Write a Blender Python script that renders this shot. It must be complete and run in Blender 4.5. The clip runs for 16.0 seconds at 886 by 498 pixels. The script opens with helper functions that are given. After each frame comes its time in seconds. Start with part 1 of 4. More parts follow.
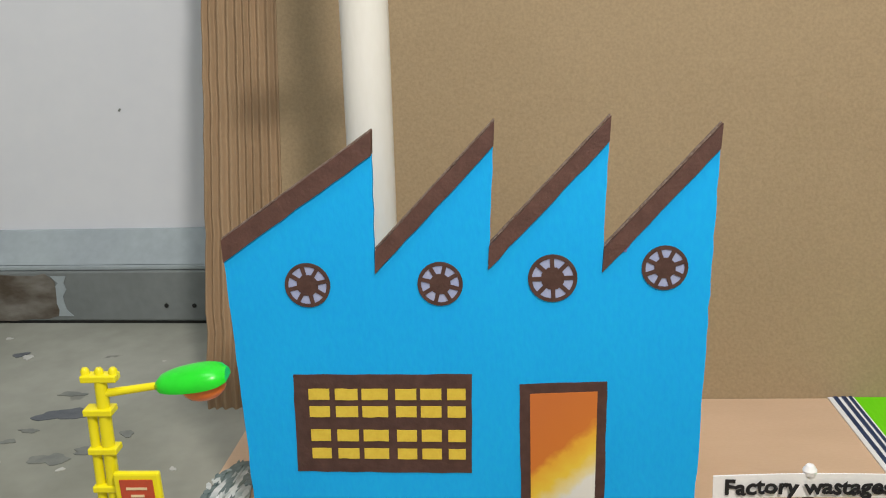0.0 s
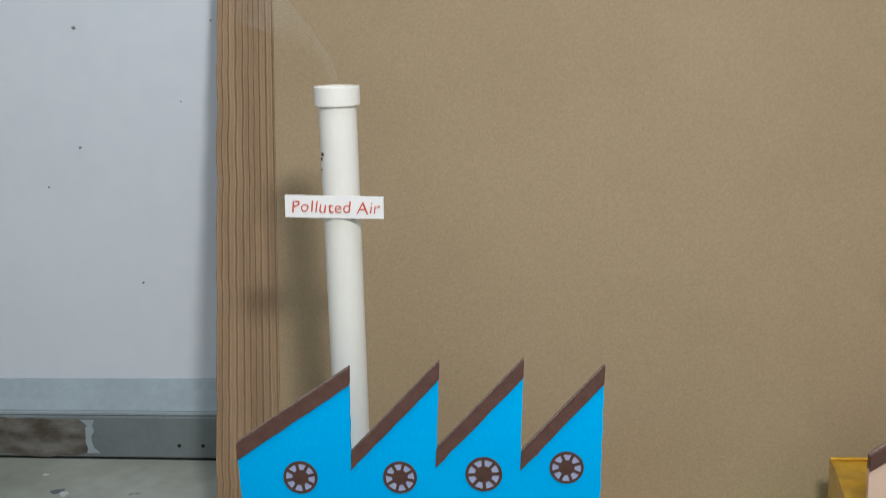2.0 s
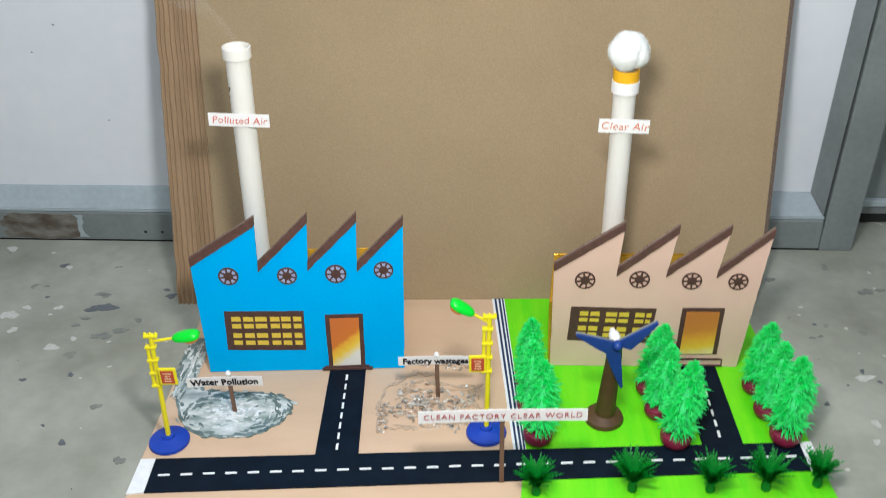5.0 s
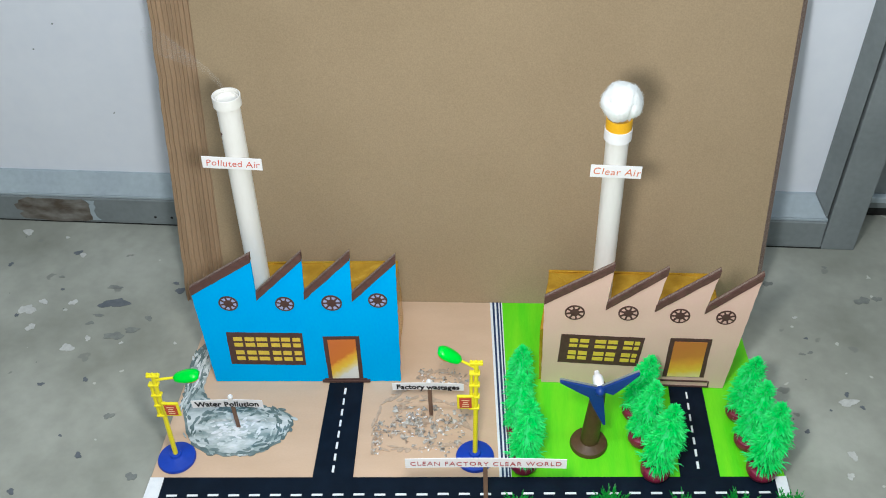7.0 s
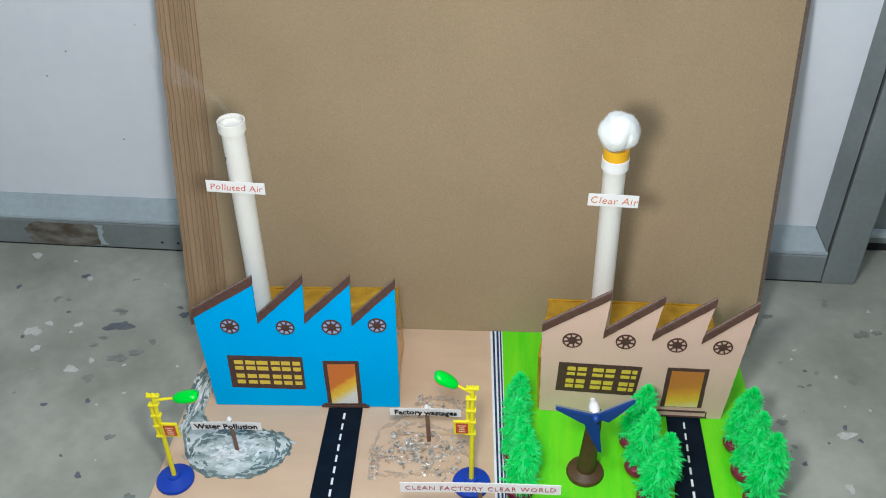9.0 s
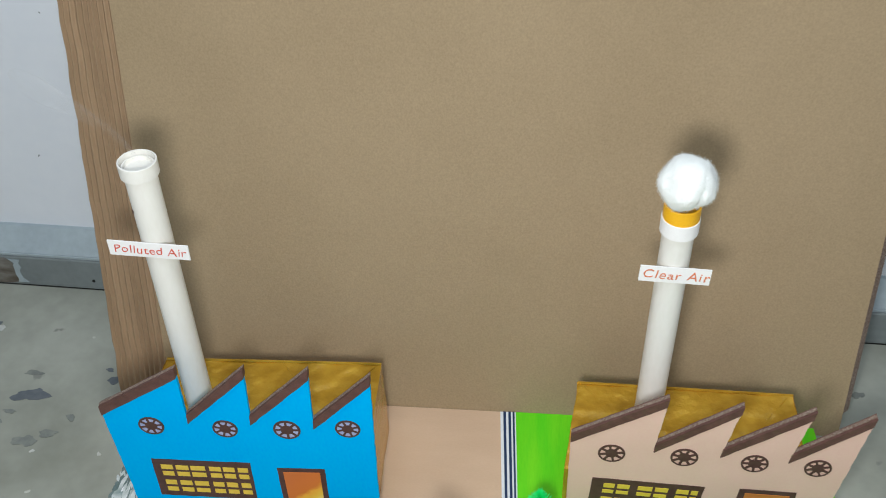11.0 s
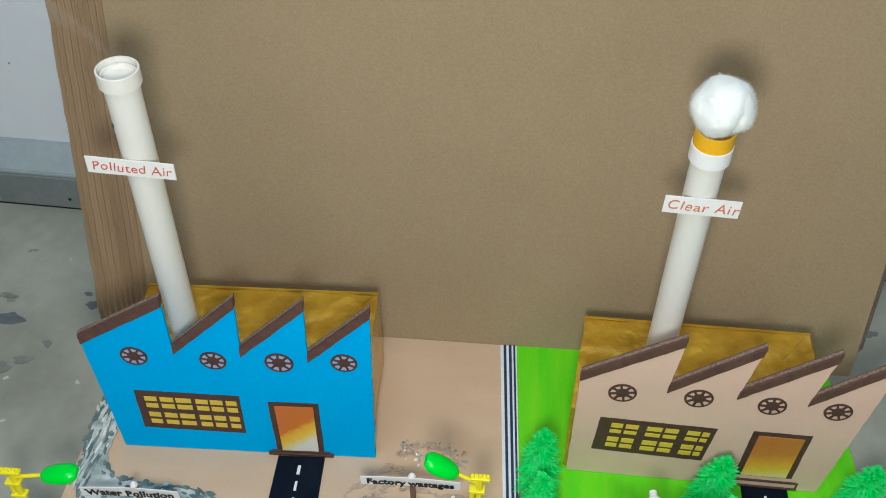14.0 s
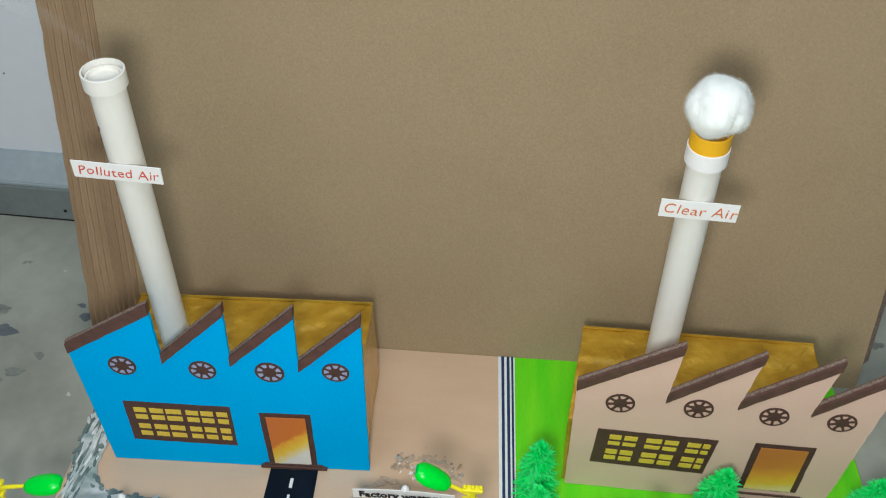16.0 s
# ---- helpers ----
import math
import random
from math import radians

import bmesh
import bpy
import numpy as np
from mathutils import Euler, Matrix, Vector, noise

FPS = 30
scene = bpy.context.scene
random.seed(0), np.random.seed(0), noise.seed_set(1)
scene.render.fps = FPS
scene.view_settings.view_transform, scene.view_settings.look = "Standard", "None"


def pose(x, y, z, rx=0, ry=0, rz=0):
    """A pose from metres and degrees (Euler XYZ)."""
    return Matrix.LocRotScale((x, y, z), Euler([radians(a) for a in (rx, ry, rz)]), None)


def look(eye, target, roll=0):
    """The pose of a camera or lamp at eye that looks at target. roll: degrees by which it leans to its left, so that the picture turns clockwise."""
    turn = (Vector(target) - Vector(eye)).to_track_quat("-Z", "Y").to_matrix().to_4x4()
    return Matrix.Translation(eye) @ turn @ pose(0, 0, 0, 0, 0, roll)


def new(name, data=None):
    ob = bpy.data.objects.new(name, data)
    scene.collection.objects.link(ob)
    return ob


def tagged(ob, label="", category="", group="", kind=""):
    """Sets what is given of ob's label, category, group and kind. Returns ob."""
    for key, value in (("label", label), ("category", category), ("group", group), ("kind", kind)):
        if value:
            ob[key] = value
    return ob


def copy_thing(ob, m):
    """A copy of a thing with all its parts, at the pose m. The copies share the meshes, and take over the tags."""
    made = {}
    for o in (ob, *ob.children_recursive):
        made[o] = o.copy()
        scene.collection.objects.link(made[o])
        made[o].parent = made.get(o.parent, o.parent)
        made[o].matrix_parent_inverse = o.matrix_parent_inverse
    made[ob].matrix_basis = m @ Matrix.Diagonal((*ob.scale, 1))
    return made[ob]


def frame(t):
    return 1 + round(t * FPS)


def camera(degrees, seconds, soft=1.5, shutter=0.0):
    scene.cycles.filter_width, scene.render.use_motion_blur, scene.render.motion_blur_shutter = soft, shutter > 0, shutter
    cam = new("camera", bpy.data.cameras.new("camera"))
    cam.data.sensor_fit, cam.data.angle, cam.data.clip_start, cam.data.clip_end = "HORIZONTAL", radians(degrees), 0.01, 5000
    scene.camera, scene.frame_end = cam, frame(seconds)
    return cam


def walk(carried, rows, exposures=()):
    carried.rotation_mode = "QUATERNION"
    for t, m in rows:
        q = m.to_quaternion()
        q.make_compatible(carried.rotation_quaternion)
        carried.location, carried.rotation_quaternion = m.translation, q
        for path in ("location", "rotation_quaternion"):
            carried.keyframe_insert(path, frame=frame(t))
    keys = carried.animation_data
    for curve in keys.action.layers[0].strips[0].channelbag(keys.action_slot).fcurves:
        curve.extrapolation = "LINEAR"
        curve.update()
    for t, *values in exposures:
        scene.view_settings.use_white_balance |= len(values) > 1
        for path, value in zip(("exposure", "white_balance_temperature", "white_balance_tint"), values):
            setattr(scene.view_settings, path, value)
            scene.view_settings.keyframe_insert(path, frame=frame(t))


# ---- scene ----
PHONE, FILL = 12.6, 17.0
EXPOSURES = ((0, -0.08, 6800, 10), (1, -0.25, 6500, 10), (1.5, -0.28, 6250, 9), (2.0, -0.28, 6100, 8), (2.5, -0.25, 5800, 7), (3.0, -0.1, 5800, 7), (3.5, -0.05, 5800, 7), (4.0, 0.02, 6000, 8), (4.5, 0.03, 6150, 8), (5.0, 0.03, 6200, 8), (7.5, -0.10, 5950, 6), (8.5, -0.19, 5950, 6), (9.5, -0.19, 6000, 7), (10.0, -0.08, 6000, 7), (12.5, -0.34, 6150, 4), (14.5, -0.34, 6100, 3), (16, -0.34, 6120, 4))
cam = camera(49.6, 16.0, soft=1.0, shutter=0.5)
PATH = [
    (0, (0.124, -0.359, 0.24), (-0.064, 1.537, -0.37), -3.2),
    (0.5, (0.128, -0.369, 0.246), (-0.061, 1.529, -0.353), -3.2),
    (1, (0.132, -0.397, 0.263), (-0.042, 1.511, -0.309), -3.0),
    (1.5, (0.15, -0.435, 0.317), (-0.02, 1.483, -0.221), -2.8),
    (2, (0.154, -0.461, 0.354), (-0.008, 1.469, -0.146), -2.8),
    (2.5, (0.162, -0.49, 0.383), (0.018, 1.445, -0.101), -2.1),
    (3, (0.161, -0.543, 0.426), (0.118, 1.371, -0.152), -2.3),
    (3.5, (0.172, -0.627, 0.453), (0.205, 1.25, -0.236), -1.3),
    (4, (0.148, -0.712, 0.463), (0.26, 1.136, -0.293), -1.2),
    (4.5, (0.17, -0.741, 0.489), (0.251, 1.045, -0.407), -1.1),
    (5, (0.251, -0.723, 0.594), (0.2, 0.966, -0.476), -1.7),
    (5.2, (0.266, -0.704, 0.627), (0.175, 0.96, -0.48), -2.1),
    (7.3, (0.293, -0.627, 0.74), (0.162, 0.862, -0.588), -3.1),
    (7.5, (0.291, -0.624, 0.741), (0.158, 0.866, -0.587), -3.1),
    (8, (0.3, -0.639, 0.732), (0.154, 0.868, -0.574), -3.0),
    (8.5, (0.304, -0.638, 0.73), (0.154, 0.882, -0.561), -2.9),
    (9, (0.306, -0.646, 0.736), (0.149, 0.898, -0.526), -2.8),
    (9.5, (0.319, -0.634, 0.726), (0.148, 0.915, -0.527), -2.9),
    (10, (0.331, -0.574, 0.694), (0.157, 0.952, -0.587), -3.3),
    (10.2, (0.326, -0.521, 0.682), (0.134, 1.004, -0.597), -3.8),
    (12.3, (0.273, -0.374, 0.619), (0.129, 1.025, -0.803), -1.5),
    (12.5, (0.276, -0.373, 0.617), (0.129, 1.021, -0.809), -1.5),
    (13, (0.275, -0.374, 0.617), (0.138, 1.017, -0.813), -1.1),
    (13.5, (0.277, -0.376, 0.618), (0.146, 1.015, -0.813), -0.9),
    (14, (0.276, -0.377, 0.618), (0.147, 1.007, -0.819), -0.8),
    (14.5, (0.276, -0.375, 0.613), (0.158, 1.01, -0.825), -0.6),
    (15, (0.273, -0.373, 0.609), (0.165, 1.009, -0.833), -0.3),
    (15.5, (0.275, -0.37, 0.611), (0.166, 1.008, -0.834), -0.6),
    (16, (0.286, -0.375, 0.603), (0.135, 1.04, -0.802), -1.4),
]
walk(cam, [(t, look(eye, target, roll)) for t, eye, target, roll in PATH], EXPOSURES)

# ---- light ----
world = bpy.data.worlds.new("world")
scene.world = world
world.use_nodes = True
world.node_tree.nodes["Background"].inputs[0].default_value = (0.55, 0.62, 0.75, 1)
world.node_tree.nodes["Background"].inputs[1].default_value = 0.05


def lamp(name, kind, energy, colour, m, **settings):
    data = bpy.data.lights.new(name, kind)
    data.energy, data.color = energy, colour
    for key, value in settings.items():
        if key == "size":
            data.size = value
        elif key == "size_y":
            data.shape, data.size_y = "RECTANGLE", value
        elif key == "radius":
            data.shadow_soft_size = value
    ob = new(name, data)
    ob.matrix_world = m
    return ob


# the small white light held with the camera; unseen ceiling lamp added for fill
lamp("phone_light", "POINT", PHONE, (1.0, 0.97, 0.92), pose(0.262, -0.430, 0.570), radius=0.040)
lamp("added_fill_light", "AREA", FILL, (0.86, 0.93, 1.0), pose(0.25, -0.60, 2.26), size=1.2, size_y=0.12)


# ---- materials ----
def material(name, colour, rough=0.6, metal=0.0, second=None, scale=60.0, amount=0.5, grain=900.0, bump=0.1, stretch=(1, 1, 1), detail=6.0, spec=0.4, coat=0.0, speck_share=0.14):
    """A surface with two colours mixed by coarse and fine noise, and a fine relief."""
    m = bpy.data.materials.new(name)
    m.use_nodes = True
    nt = m.node_tree
    bsdf = nt.nodes["Principled BSDF"]
    second = second or tuple(c * 0.8 for c in colour)
    coord = nt.nodes.new("ShaderNodeTexCoord")
    mapping = nt.nodes.new("ShaderNodeMapping")
    mapping.inputs["Scale"].default_value = stretch
    nt.links.new(coord.outputs["Object"], mapping.inputs[0])
    coarse = nt.nodes.new("ShaderNodeTexNoise")
    coarse.inputs["Scale"].default_value, coarse.inputs["Detail"].default_value = scale, detail
    fine = nt.nodes.new("ShaderNodeTexNoise")
    fine.inputs["Scale"].default_value, fine.inputs["Detail"].default_value = grain, 3.0
    for n in (coarse, fine):
        nt.links.new(mapping.outputs[0], n.inputs["Vector"])
    ramp = nt.nodes.new("ShaderNodeMapRange")
    ramp.inputs[1].default_value, ramp.inputs[2].default_value, ramp.inputs[4].default_value = 0.35, 0.68, amount
    nt.links.new(coarse.outputs[0], ramp.inputs[0])
    mix = nt.nodes.new("ShaderNodeMix")
    mix.data_type = "RGBA"
    mix.inputs[6].default_value, mix.inputs[7].default_value = (*colour, 1), (*second, 1)
    nt.links.new(ramp.outputs[0], mix.inputs[0])
    speck = nt.nodes.new("ShaderNodeMix")
    speck.data_type, speck.blend_type = "RGBA", "OVERLAY"
    speck.inputs[0].default_value = speck_share
    grey = nt.nodes.new("ShaderNodeMapRange")
    grey.inputs[1].default_value, grey.inputs[2].default_value = 0.3, 0.7
    grey.inputs[3].default_value, grey.inputs[4].default_value = 0.3, 0.7
    nt.links.new(fine.outputs[0], grey.inputs[0])
    nt.links.new(mix.outputs[2], speck.inputs[6])
    nt.links.new(grey.outputs[0], speck.inputs[7])
    nt.links.new(speck.outputs[2], bsdf.inputs["Base Color"])
    rel = nt.nodes.new("ShaderNodeBump")
    rel.inputs["Strength"].default_value, rel.inputs["Distance"].default_value = bump, 0.001
    nt.links.new(fine.outputs[0], rel.inputs["Height"])
    nt.links.new(rel.outputs[0], bsdf.inputs["Normal"])
    bsdf.inputs["Roughness"].default_value, bsdf.inputs["Metallic"].default_value = rough, metal
    bsdf.inputs["Specular IOR Level"].default_value = spec
    bsdf.inputs["Coat Weight"].default_value = coat
    m["mix"] = mix.name
    return m


def spotted(m, colour, scale, size, distort=0.6, stretch=(1, 1, 1), seed=0.0):
    """Adds scattered flecks of another colour to a material made above."""
    nt = m.node_tree
    bsdf = nt.nodes["Principled BSDF"]
    before = bsdf.inputs["Base Color"].links[0].from_socket
    coord = nt.nodes.new("ShaderNodeTexCoord")
    shift = nt.nodes.new("ShaderNodeMapping")
    shift.inputs["Scale"].default_value = stretch
    shift.inputs["Location"].default_value = (seed, seed * 0.7, 0)
    warp = nt.nodes.new("ShaderNodeTexNoise")
    warp.inputs["Scale"].default_value = scale * 2.5
    add = nt.nodes.new("ShaderNodeMix")
    add.data_type, add.blend_type = "RGBA", "LINEAR_LIGHT"
    add.inputs[0].default_value = distort / scale
    cells = nt.nodes.new("ShaderNodeTexVoronoi")
    cells.inputs["Scale"].default_value = scale
    pick = nt.nodes.new("ShaderNodeMath")
    pick.operation = "MULTIPLY"
    near = nt.nodes.new("ShaderNodeMapRange")
    near.inputs[1].default_value, near.inputs[2].default_value = size, size * 0.75
    nt.links.new(coord.outputs["Object"], shift.inputs[0])
    nt.links.new(shift.outputs[0], warp.inputs["Vector"])
    nt.links.new(shift.outputs[0], add.inputs[6])
    nt.links.new(warp.outputs["Color"], add.inputs[7])
    nt.links.new(add.outputs[2], cells.inputs["Vector"])
    nt.links.new(cells.outputs["Distance"], near.inputs[0])
    split = nt.nodes.new("ShaderNodeSeparateColor")
    nt.links.new(cells.outputs["Color"], split.inputs[0])
    some = nt.nodes.new("ShaderNodeMath")
    some.operation = "GREATER_THAN"
    some.inputs[1].default_value = 0.6
    nt.links.new(split.outputs[0], some.inputs[0])
    nt.links.new(near.outputs[0], pick.inputs[0])
    nt.links.new(some.outputs[0], pick.inputs[1])
    mix = nt.nodes.new("ShaderNodeMix")
    mix.data_type = "RGBA"
    mix.inputs[7].default_value = (*colour, 1)
    nt.links.new(pick.outputs[0], mix.inputs[0])
    nt.links.new(before, mix.inputs[6])
    nt.links.new(mix.outputs[2], bsdf.inputs["Base Color"])
    return m


def leafy(m, colour, share):
    """Lets some light through thin leaves."""
    nt = m.node_tree
    out = nt.nodes["Material Output"]
    glow = nt.nodes.new("ShaderNodeBsdfTranslucent")
    glow.inputs[0].default_value = (*colour, 1)
    mix = nt.nodes.new("ShaderNodeMixShader")
    mix.inputs[0].default_value = share
    nt.links.new(nt.nodes["Principled BSDF"].outputs[0], mix.inputs[1])
    nt.links.new(glow.outputs[0], mix.inputs[2])
    nt.links.new(mix.outputs[0], out.inputs["Surface"])
    return m


def door_paint(name, stops, tilt):
    """Brushed paint that runs from orange through yellow to white down a small painted door."""
    m = bpy.data.materials.new(name)
    m.use_nodes = True
    nt = m.node_tree
    bsdf = nt.nodes["Principled BSDF"]
    coord = nt.nodes.new("ShaderNodeTexCoord")
    split = nt.nodes.new("ShaderNodeSeparateXYZ")
    nt.links.new(coord.outputs["Generated"], split.inputs[0])
    wob = nt.nodes.new("ShaderNodeTexNoise")
    wob.inputs["Scale"].default_value, wob.inputs["Detail"].default_value = 160, 5
    nt.links.new(coord.outputs["Object"], wob.inputs["Vector"])
    slope = nt.nodes.new("ShaderNodeMath")
    slope.operation = "MULTIPLY_ADD"
    slope.inputs[1].default_value = tilt
    nt.links.new(split.outputs["X"], slope.inputs[0])
    nt.links.new(split.outputs["Z"], slope.inputs[2])
    both = nt.nodes.new("ShaderNodeMath")
    both.operation = "MULTIPLY_ADD"
    both.inputs[1].default_value = 0.17
    nt.links.new(wob.outputs[0], both.inputs[0])
    nt.links.new(slope.outputs[0], both.inputs[2])
    ramp = nt.nodes.new("ShaderNodeValToRGB")
    while len(ramp.color_ramp.elements) < len(stops):
        ramp.color_ramp.elements.new(0.5)
    for e, (p, c) in zip(ramp.color_ramp.elements, stops):
        e.position, e.color = max(0.0, p - 0.09), (*c, 1)
    nt.links.new(both.outputs[0], ramp.inputs[0])
    nt.links.new(ramp.outputs[0], bsdf.inputs["Base Color"])
    bsdf.inputs["Roughness"].default_value = 0.55
    return m


CARD = material("brown_cardboard", (0.36, 0.265, 0.160), 0.85, second=(0.315, 0.23, 0.135), scale=9, amount=0.7, grain=640, bump=0.14, speck_share=0.24)
FLUTE = material("corrugated_flute", (0.37, 0.25, 0.15), 0.85, second=(0.29, 0.195, 0.115), scale=25, amount=0.7, grain=300, bump=0.3, stretch=(6, 1, 0.25))
CUT = material("torn_cardboard_edge", (0.16, 0.10, 0.075), 0.9, second=(0.42, 0.35, 0.30), scale=650, amount=0.55, grain=900, bump=0.6)
BLUE = material("blue_poster_paint", (0.003, 0.42, 0.93), 0.65, second=(0.004, 0.46, 0.95), scale=30, amount=0.6, grain=500, bump=0.12, stretch=(1, 1, 0.5), spec=0.15)
PEACH = material("peach_painted_card", (0.80, 0.535, 0.445), 0.65, second=(0.75, 0.50, 0.41), scale=25, amount=0.8, grain=500, bump=0.06, speck_share=0.06)
BROWN = material("dark_brown_paint", (0.105, 0.055, 0.046), 0.6, second=(0.07, 0.036, 0.03), scale=200, amount=0.8, grain=800, bump=0.2, spec=0.2)
ROOFB = material("roof_brown_paint", (0.13, 0.062, 0.05), 0.6, second=(0.085, 0.04, 0.033), scale=160, amount=0.8, grain=700, bump=0.3)
LILAC = material("pale_lilac_paint", (0.42, 0.46, 0.68), 0.65, second=(0.34, 0.40, 0.66), scale=220, amount=0.8)
PANE = material("yellow_window_paint", (0.80, 0.58, 0.07), 0.5, second=(0.72, 0.50, 0.05), scale=300, amount=0.7)
GOLD = material("gold_foil_paper", (0.66, 0.40, 0.04), 0.27, 0.5, second=(0.50, 0.28, 0.02), scale=60, amount=0.9, grain=130, bump=1.0, coat=0.3)
PIPE = material("white_plastic_pipe", (0.80, 0.775, 0.73), 0.4, second=(0.74, 0.71, 0.66), scale=40, amount=0.6, grain=400, bump=0.06, stretch=(1, 1, 0.3))
PAPER = material("white_paper", (0.86, 0.84, 0.84), 0.75, second=(0.82, 0.80, 0.80), scale=60, amount=0.6, grain=900, bump=0.1)
YBAND = material("yellow_tape", (0.86, 0.46, 0.012), 0.4, second=(0.80, 0.40, 0.01), scale=80, amount=0.6)
COTTON = material("cotton_wool", (0.87, 0.88, 0.87), 1.0, second=(0.82, 0.84, 0.83), scale=90, amount=0.5, grain=700, bump=0.35, spec=0.02)
SOIL = material("beige_painted_base", (0.64, 0.45, 0.31), 0.7, second=(0.58, 0.40, 0.27), scale=14, amount=0.8, grain=400, bump=0.06, stretch=(1, 3, 1), speck_share=0.08)
LAWN = material("bright_green_paint", (0.11, 0.66, 0.002), 0.5, second=(0.21, 0.73, 0.006), scale=22, amount=0.8, grain=260, bump=0.2, stretch=(4, 0.5, 1))
ROAD = material("navy_black_road_paint", (0.002, 0.006, 0.014), 0.6, second=(0.004, 0.010, 0.022), scale=60, amount=0.8, grain=700, bump=0.15, spec=0.12)
WHITE = material("white_line_paint", (0.82, 0.83, 0.85), 0.6, second=(0.70, 0.72, 0.76), scale=200, amount=0.6)
STRIPE = material("navy_stripe_paint", (0.012, 0.03, 0.09), 0.5, second=(0.02, 0.05, 0.13), scale=150, amount=0.7)
POND = material("grey_water_paint", (0.25, 0.32, 0.31), 0.28, second=(0.74, 0.76, 0.77), scale=75, amount=1.0, grain=190, bump=0.8, stretch=(0.6, 1.4, 1), coat=0.5)
RIM = material("dark_pond_rim_paint", (0.085, 0.135, 0.135), 0.35, second=(0.22, 0.28, 0.28), scale=110, amount=0.9, grain=250, bump=0.6, coat=0.4)
SMEAR = material("grey_brown_smear", (0.43, 0.32, 0.235), 0.5, second=(0.55, 0.40, 0.29), scale=200, amount=0.9, grain=400, bump=0.4)
# pale and dark tones paint the glints and shading of clear plastic
SHARD = material("clear_plastic_painted_shading", (0.66, 0.60, 0.53), 0.15, second=(0.20, 0.175, 0.15), scale=260, amount=1.0, grain=500, bump=0.4, coat=0.6)
LAMPY = material("yellow_toy_plastic", (0.83, 0.72, 0.015), 0.35, second=(0.78, 0.66, 0.01), scale=100, amount=0.5, grain=300, bump=0.03)
LAMPG = material("green_toy_plastic", (0.01, 0.68, 0.03), 0.3, second=(0.01, 0.58, 0.02), scale=100, amount=0.5, grain=300, bump=0.03)
LAMPO = material("orange_bulb_plastic", (0.80, 0.20, 0.04), 0.35, second=(0.72, 0.16, 0.03), scale=100, amount=0.5)
BASEB = material("blue_toy_plastic", (0.008, 0.05, 0.42), 0.4, second=(0.006, 0.035, 0.32), scale=100, amount=0.5, grain=300, bump=0.05)
REDP = material("red_notice_paper", (0.50, 0.07, 0.03), 0.5, second=(0.42, 0.05, 0.02), scale=100, amount=0.5)
INKY = material("pale_notice_ink", (0.80, 0.62, 0.38), 0.6)
STICK = material("brown_wooden_stick", (0.20, 0.115, 0.075), 0.7, second=(0.13, 0.07, 0.045), scale=80, amount=0.8, grain=500, bump=0.3, stretch=(4, 4, 0.5))
INKR = material("red_felt_pen", (0.62, 0.10, 0.06), 0.7)
INKM = material("maroon_felt_pen", (0.42, 0.045, 0.06), 0.7)
INKO = material("orange_felt_pen", (0.66, 0.20, 0.09), 0.7)
INKB = material("black_felt_pen", (0.012, 0.012, 0.014), 0.6)
TOWER = material("brown_clay_tower", (0.10, 0.052, 0.022), 0.5, second=(0.07, 0.035, 0.015), scale=90, amount=0.8, grain=400, bump=0.2)
BLADE = material("dark_blue_blade", (0.008, 0.045, 0.24), 0.4, second=(0.005, 0.03, 0.17), scale=90, amount=0.6, grain=400, bump=0.08)
NEEDLE = material("mint_green_tinsel", (0.045, 0.90, 0.22), 0.45, second=(0.15, 0.95, 0.34), scale=160, amount=0.9, grain=400, bump=0.05)
CORE = material("green_core", (0.08, 0.74, 0.24), 0.6, second=(0.03, 0.45, 0.12), scale=160, amount=0.8)
BUSHG = material("deep_green_plastic_leaf", (0.004, 0.20, 0.02), 0.4, second=(0.01, 0.30, 0.03), scale=140, amount=0.9, grain=400, bump=0.05)
leafy(NEEDLE, (0.12, 0.96, 0.32), 0.35)
leafy(BUSHG, (0.02, 0.45, 0.04), 0.25)
POT = material("maroon_pot", (0.23, 0.014, 0.05), 0.4, second=(0.16, 0.010, 0.035), scale=90, amount=0.7, grain=300, bump=0.1)
FLOOR = material("stained_concrete", (0.38, 0.385, 0.335), 0.7, second=(0.235, 0.24, 0.20), scale=8, amount=1.0, grain=70, bump=0.15, detail=9)
spotted(FLOOR, (0.22, 0.225, 0.20), 26, 0.14, distort=0.25, seed=1.3)
spotted(FLOOR, (0.50, 0.50, 0.45), 34, 0.09, distort=0.25, seed=4.1)
spotted(FLOOR, (0.08, 0.085, 0.085), 44, 0.04, distort=0.2, seed=7.7)
PANEL = material("pale_laminate_panel", (0.78, 0.80, 0.86), 0.45, second=(0.72, 0.745, 0.81), scale=5, amount=0.8, grain=60, bump=0.04)
FRAME = material("grey_painted_frame", (0.22, 0.245, 0.25), 0.5, second=(0.17, 0.19, 0.195), scale=12, amount=0.8, grain=150, bump=0.1)
# frame grey lightened as if lit, for ledge and bead; putty and door rail too
LEDGE = material("lit_ledge_and_putty_grey", (0.38, 0.44, 0.47), 0.45, second=(0.33, 0.38, 0.42), scale=14, amount=0.8, grain=150, bump=0.08)
RUST = material("worn_brown_patch", (0.085, 0.066, 0.048), 0.8, second=(0.23, 0.22, 0.20), scale=38, amount=0.9, grain=200, bump=0.3, stretch=(1, 1, 2.2))
# near-black colour that stands for the shade in gaps and holes
RECESS_SHADE = material("recess_shade", (0.015, 0.016, 0.016), 0.8)
PLASTER = material("white_room_plaster", (0.62, 0.61, 0.58), 0.9, second=(0.56, 0.55, 0.52), scale=3, amount=0.8, grain=80, bump=0.1)
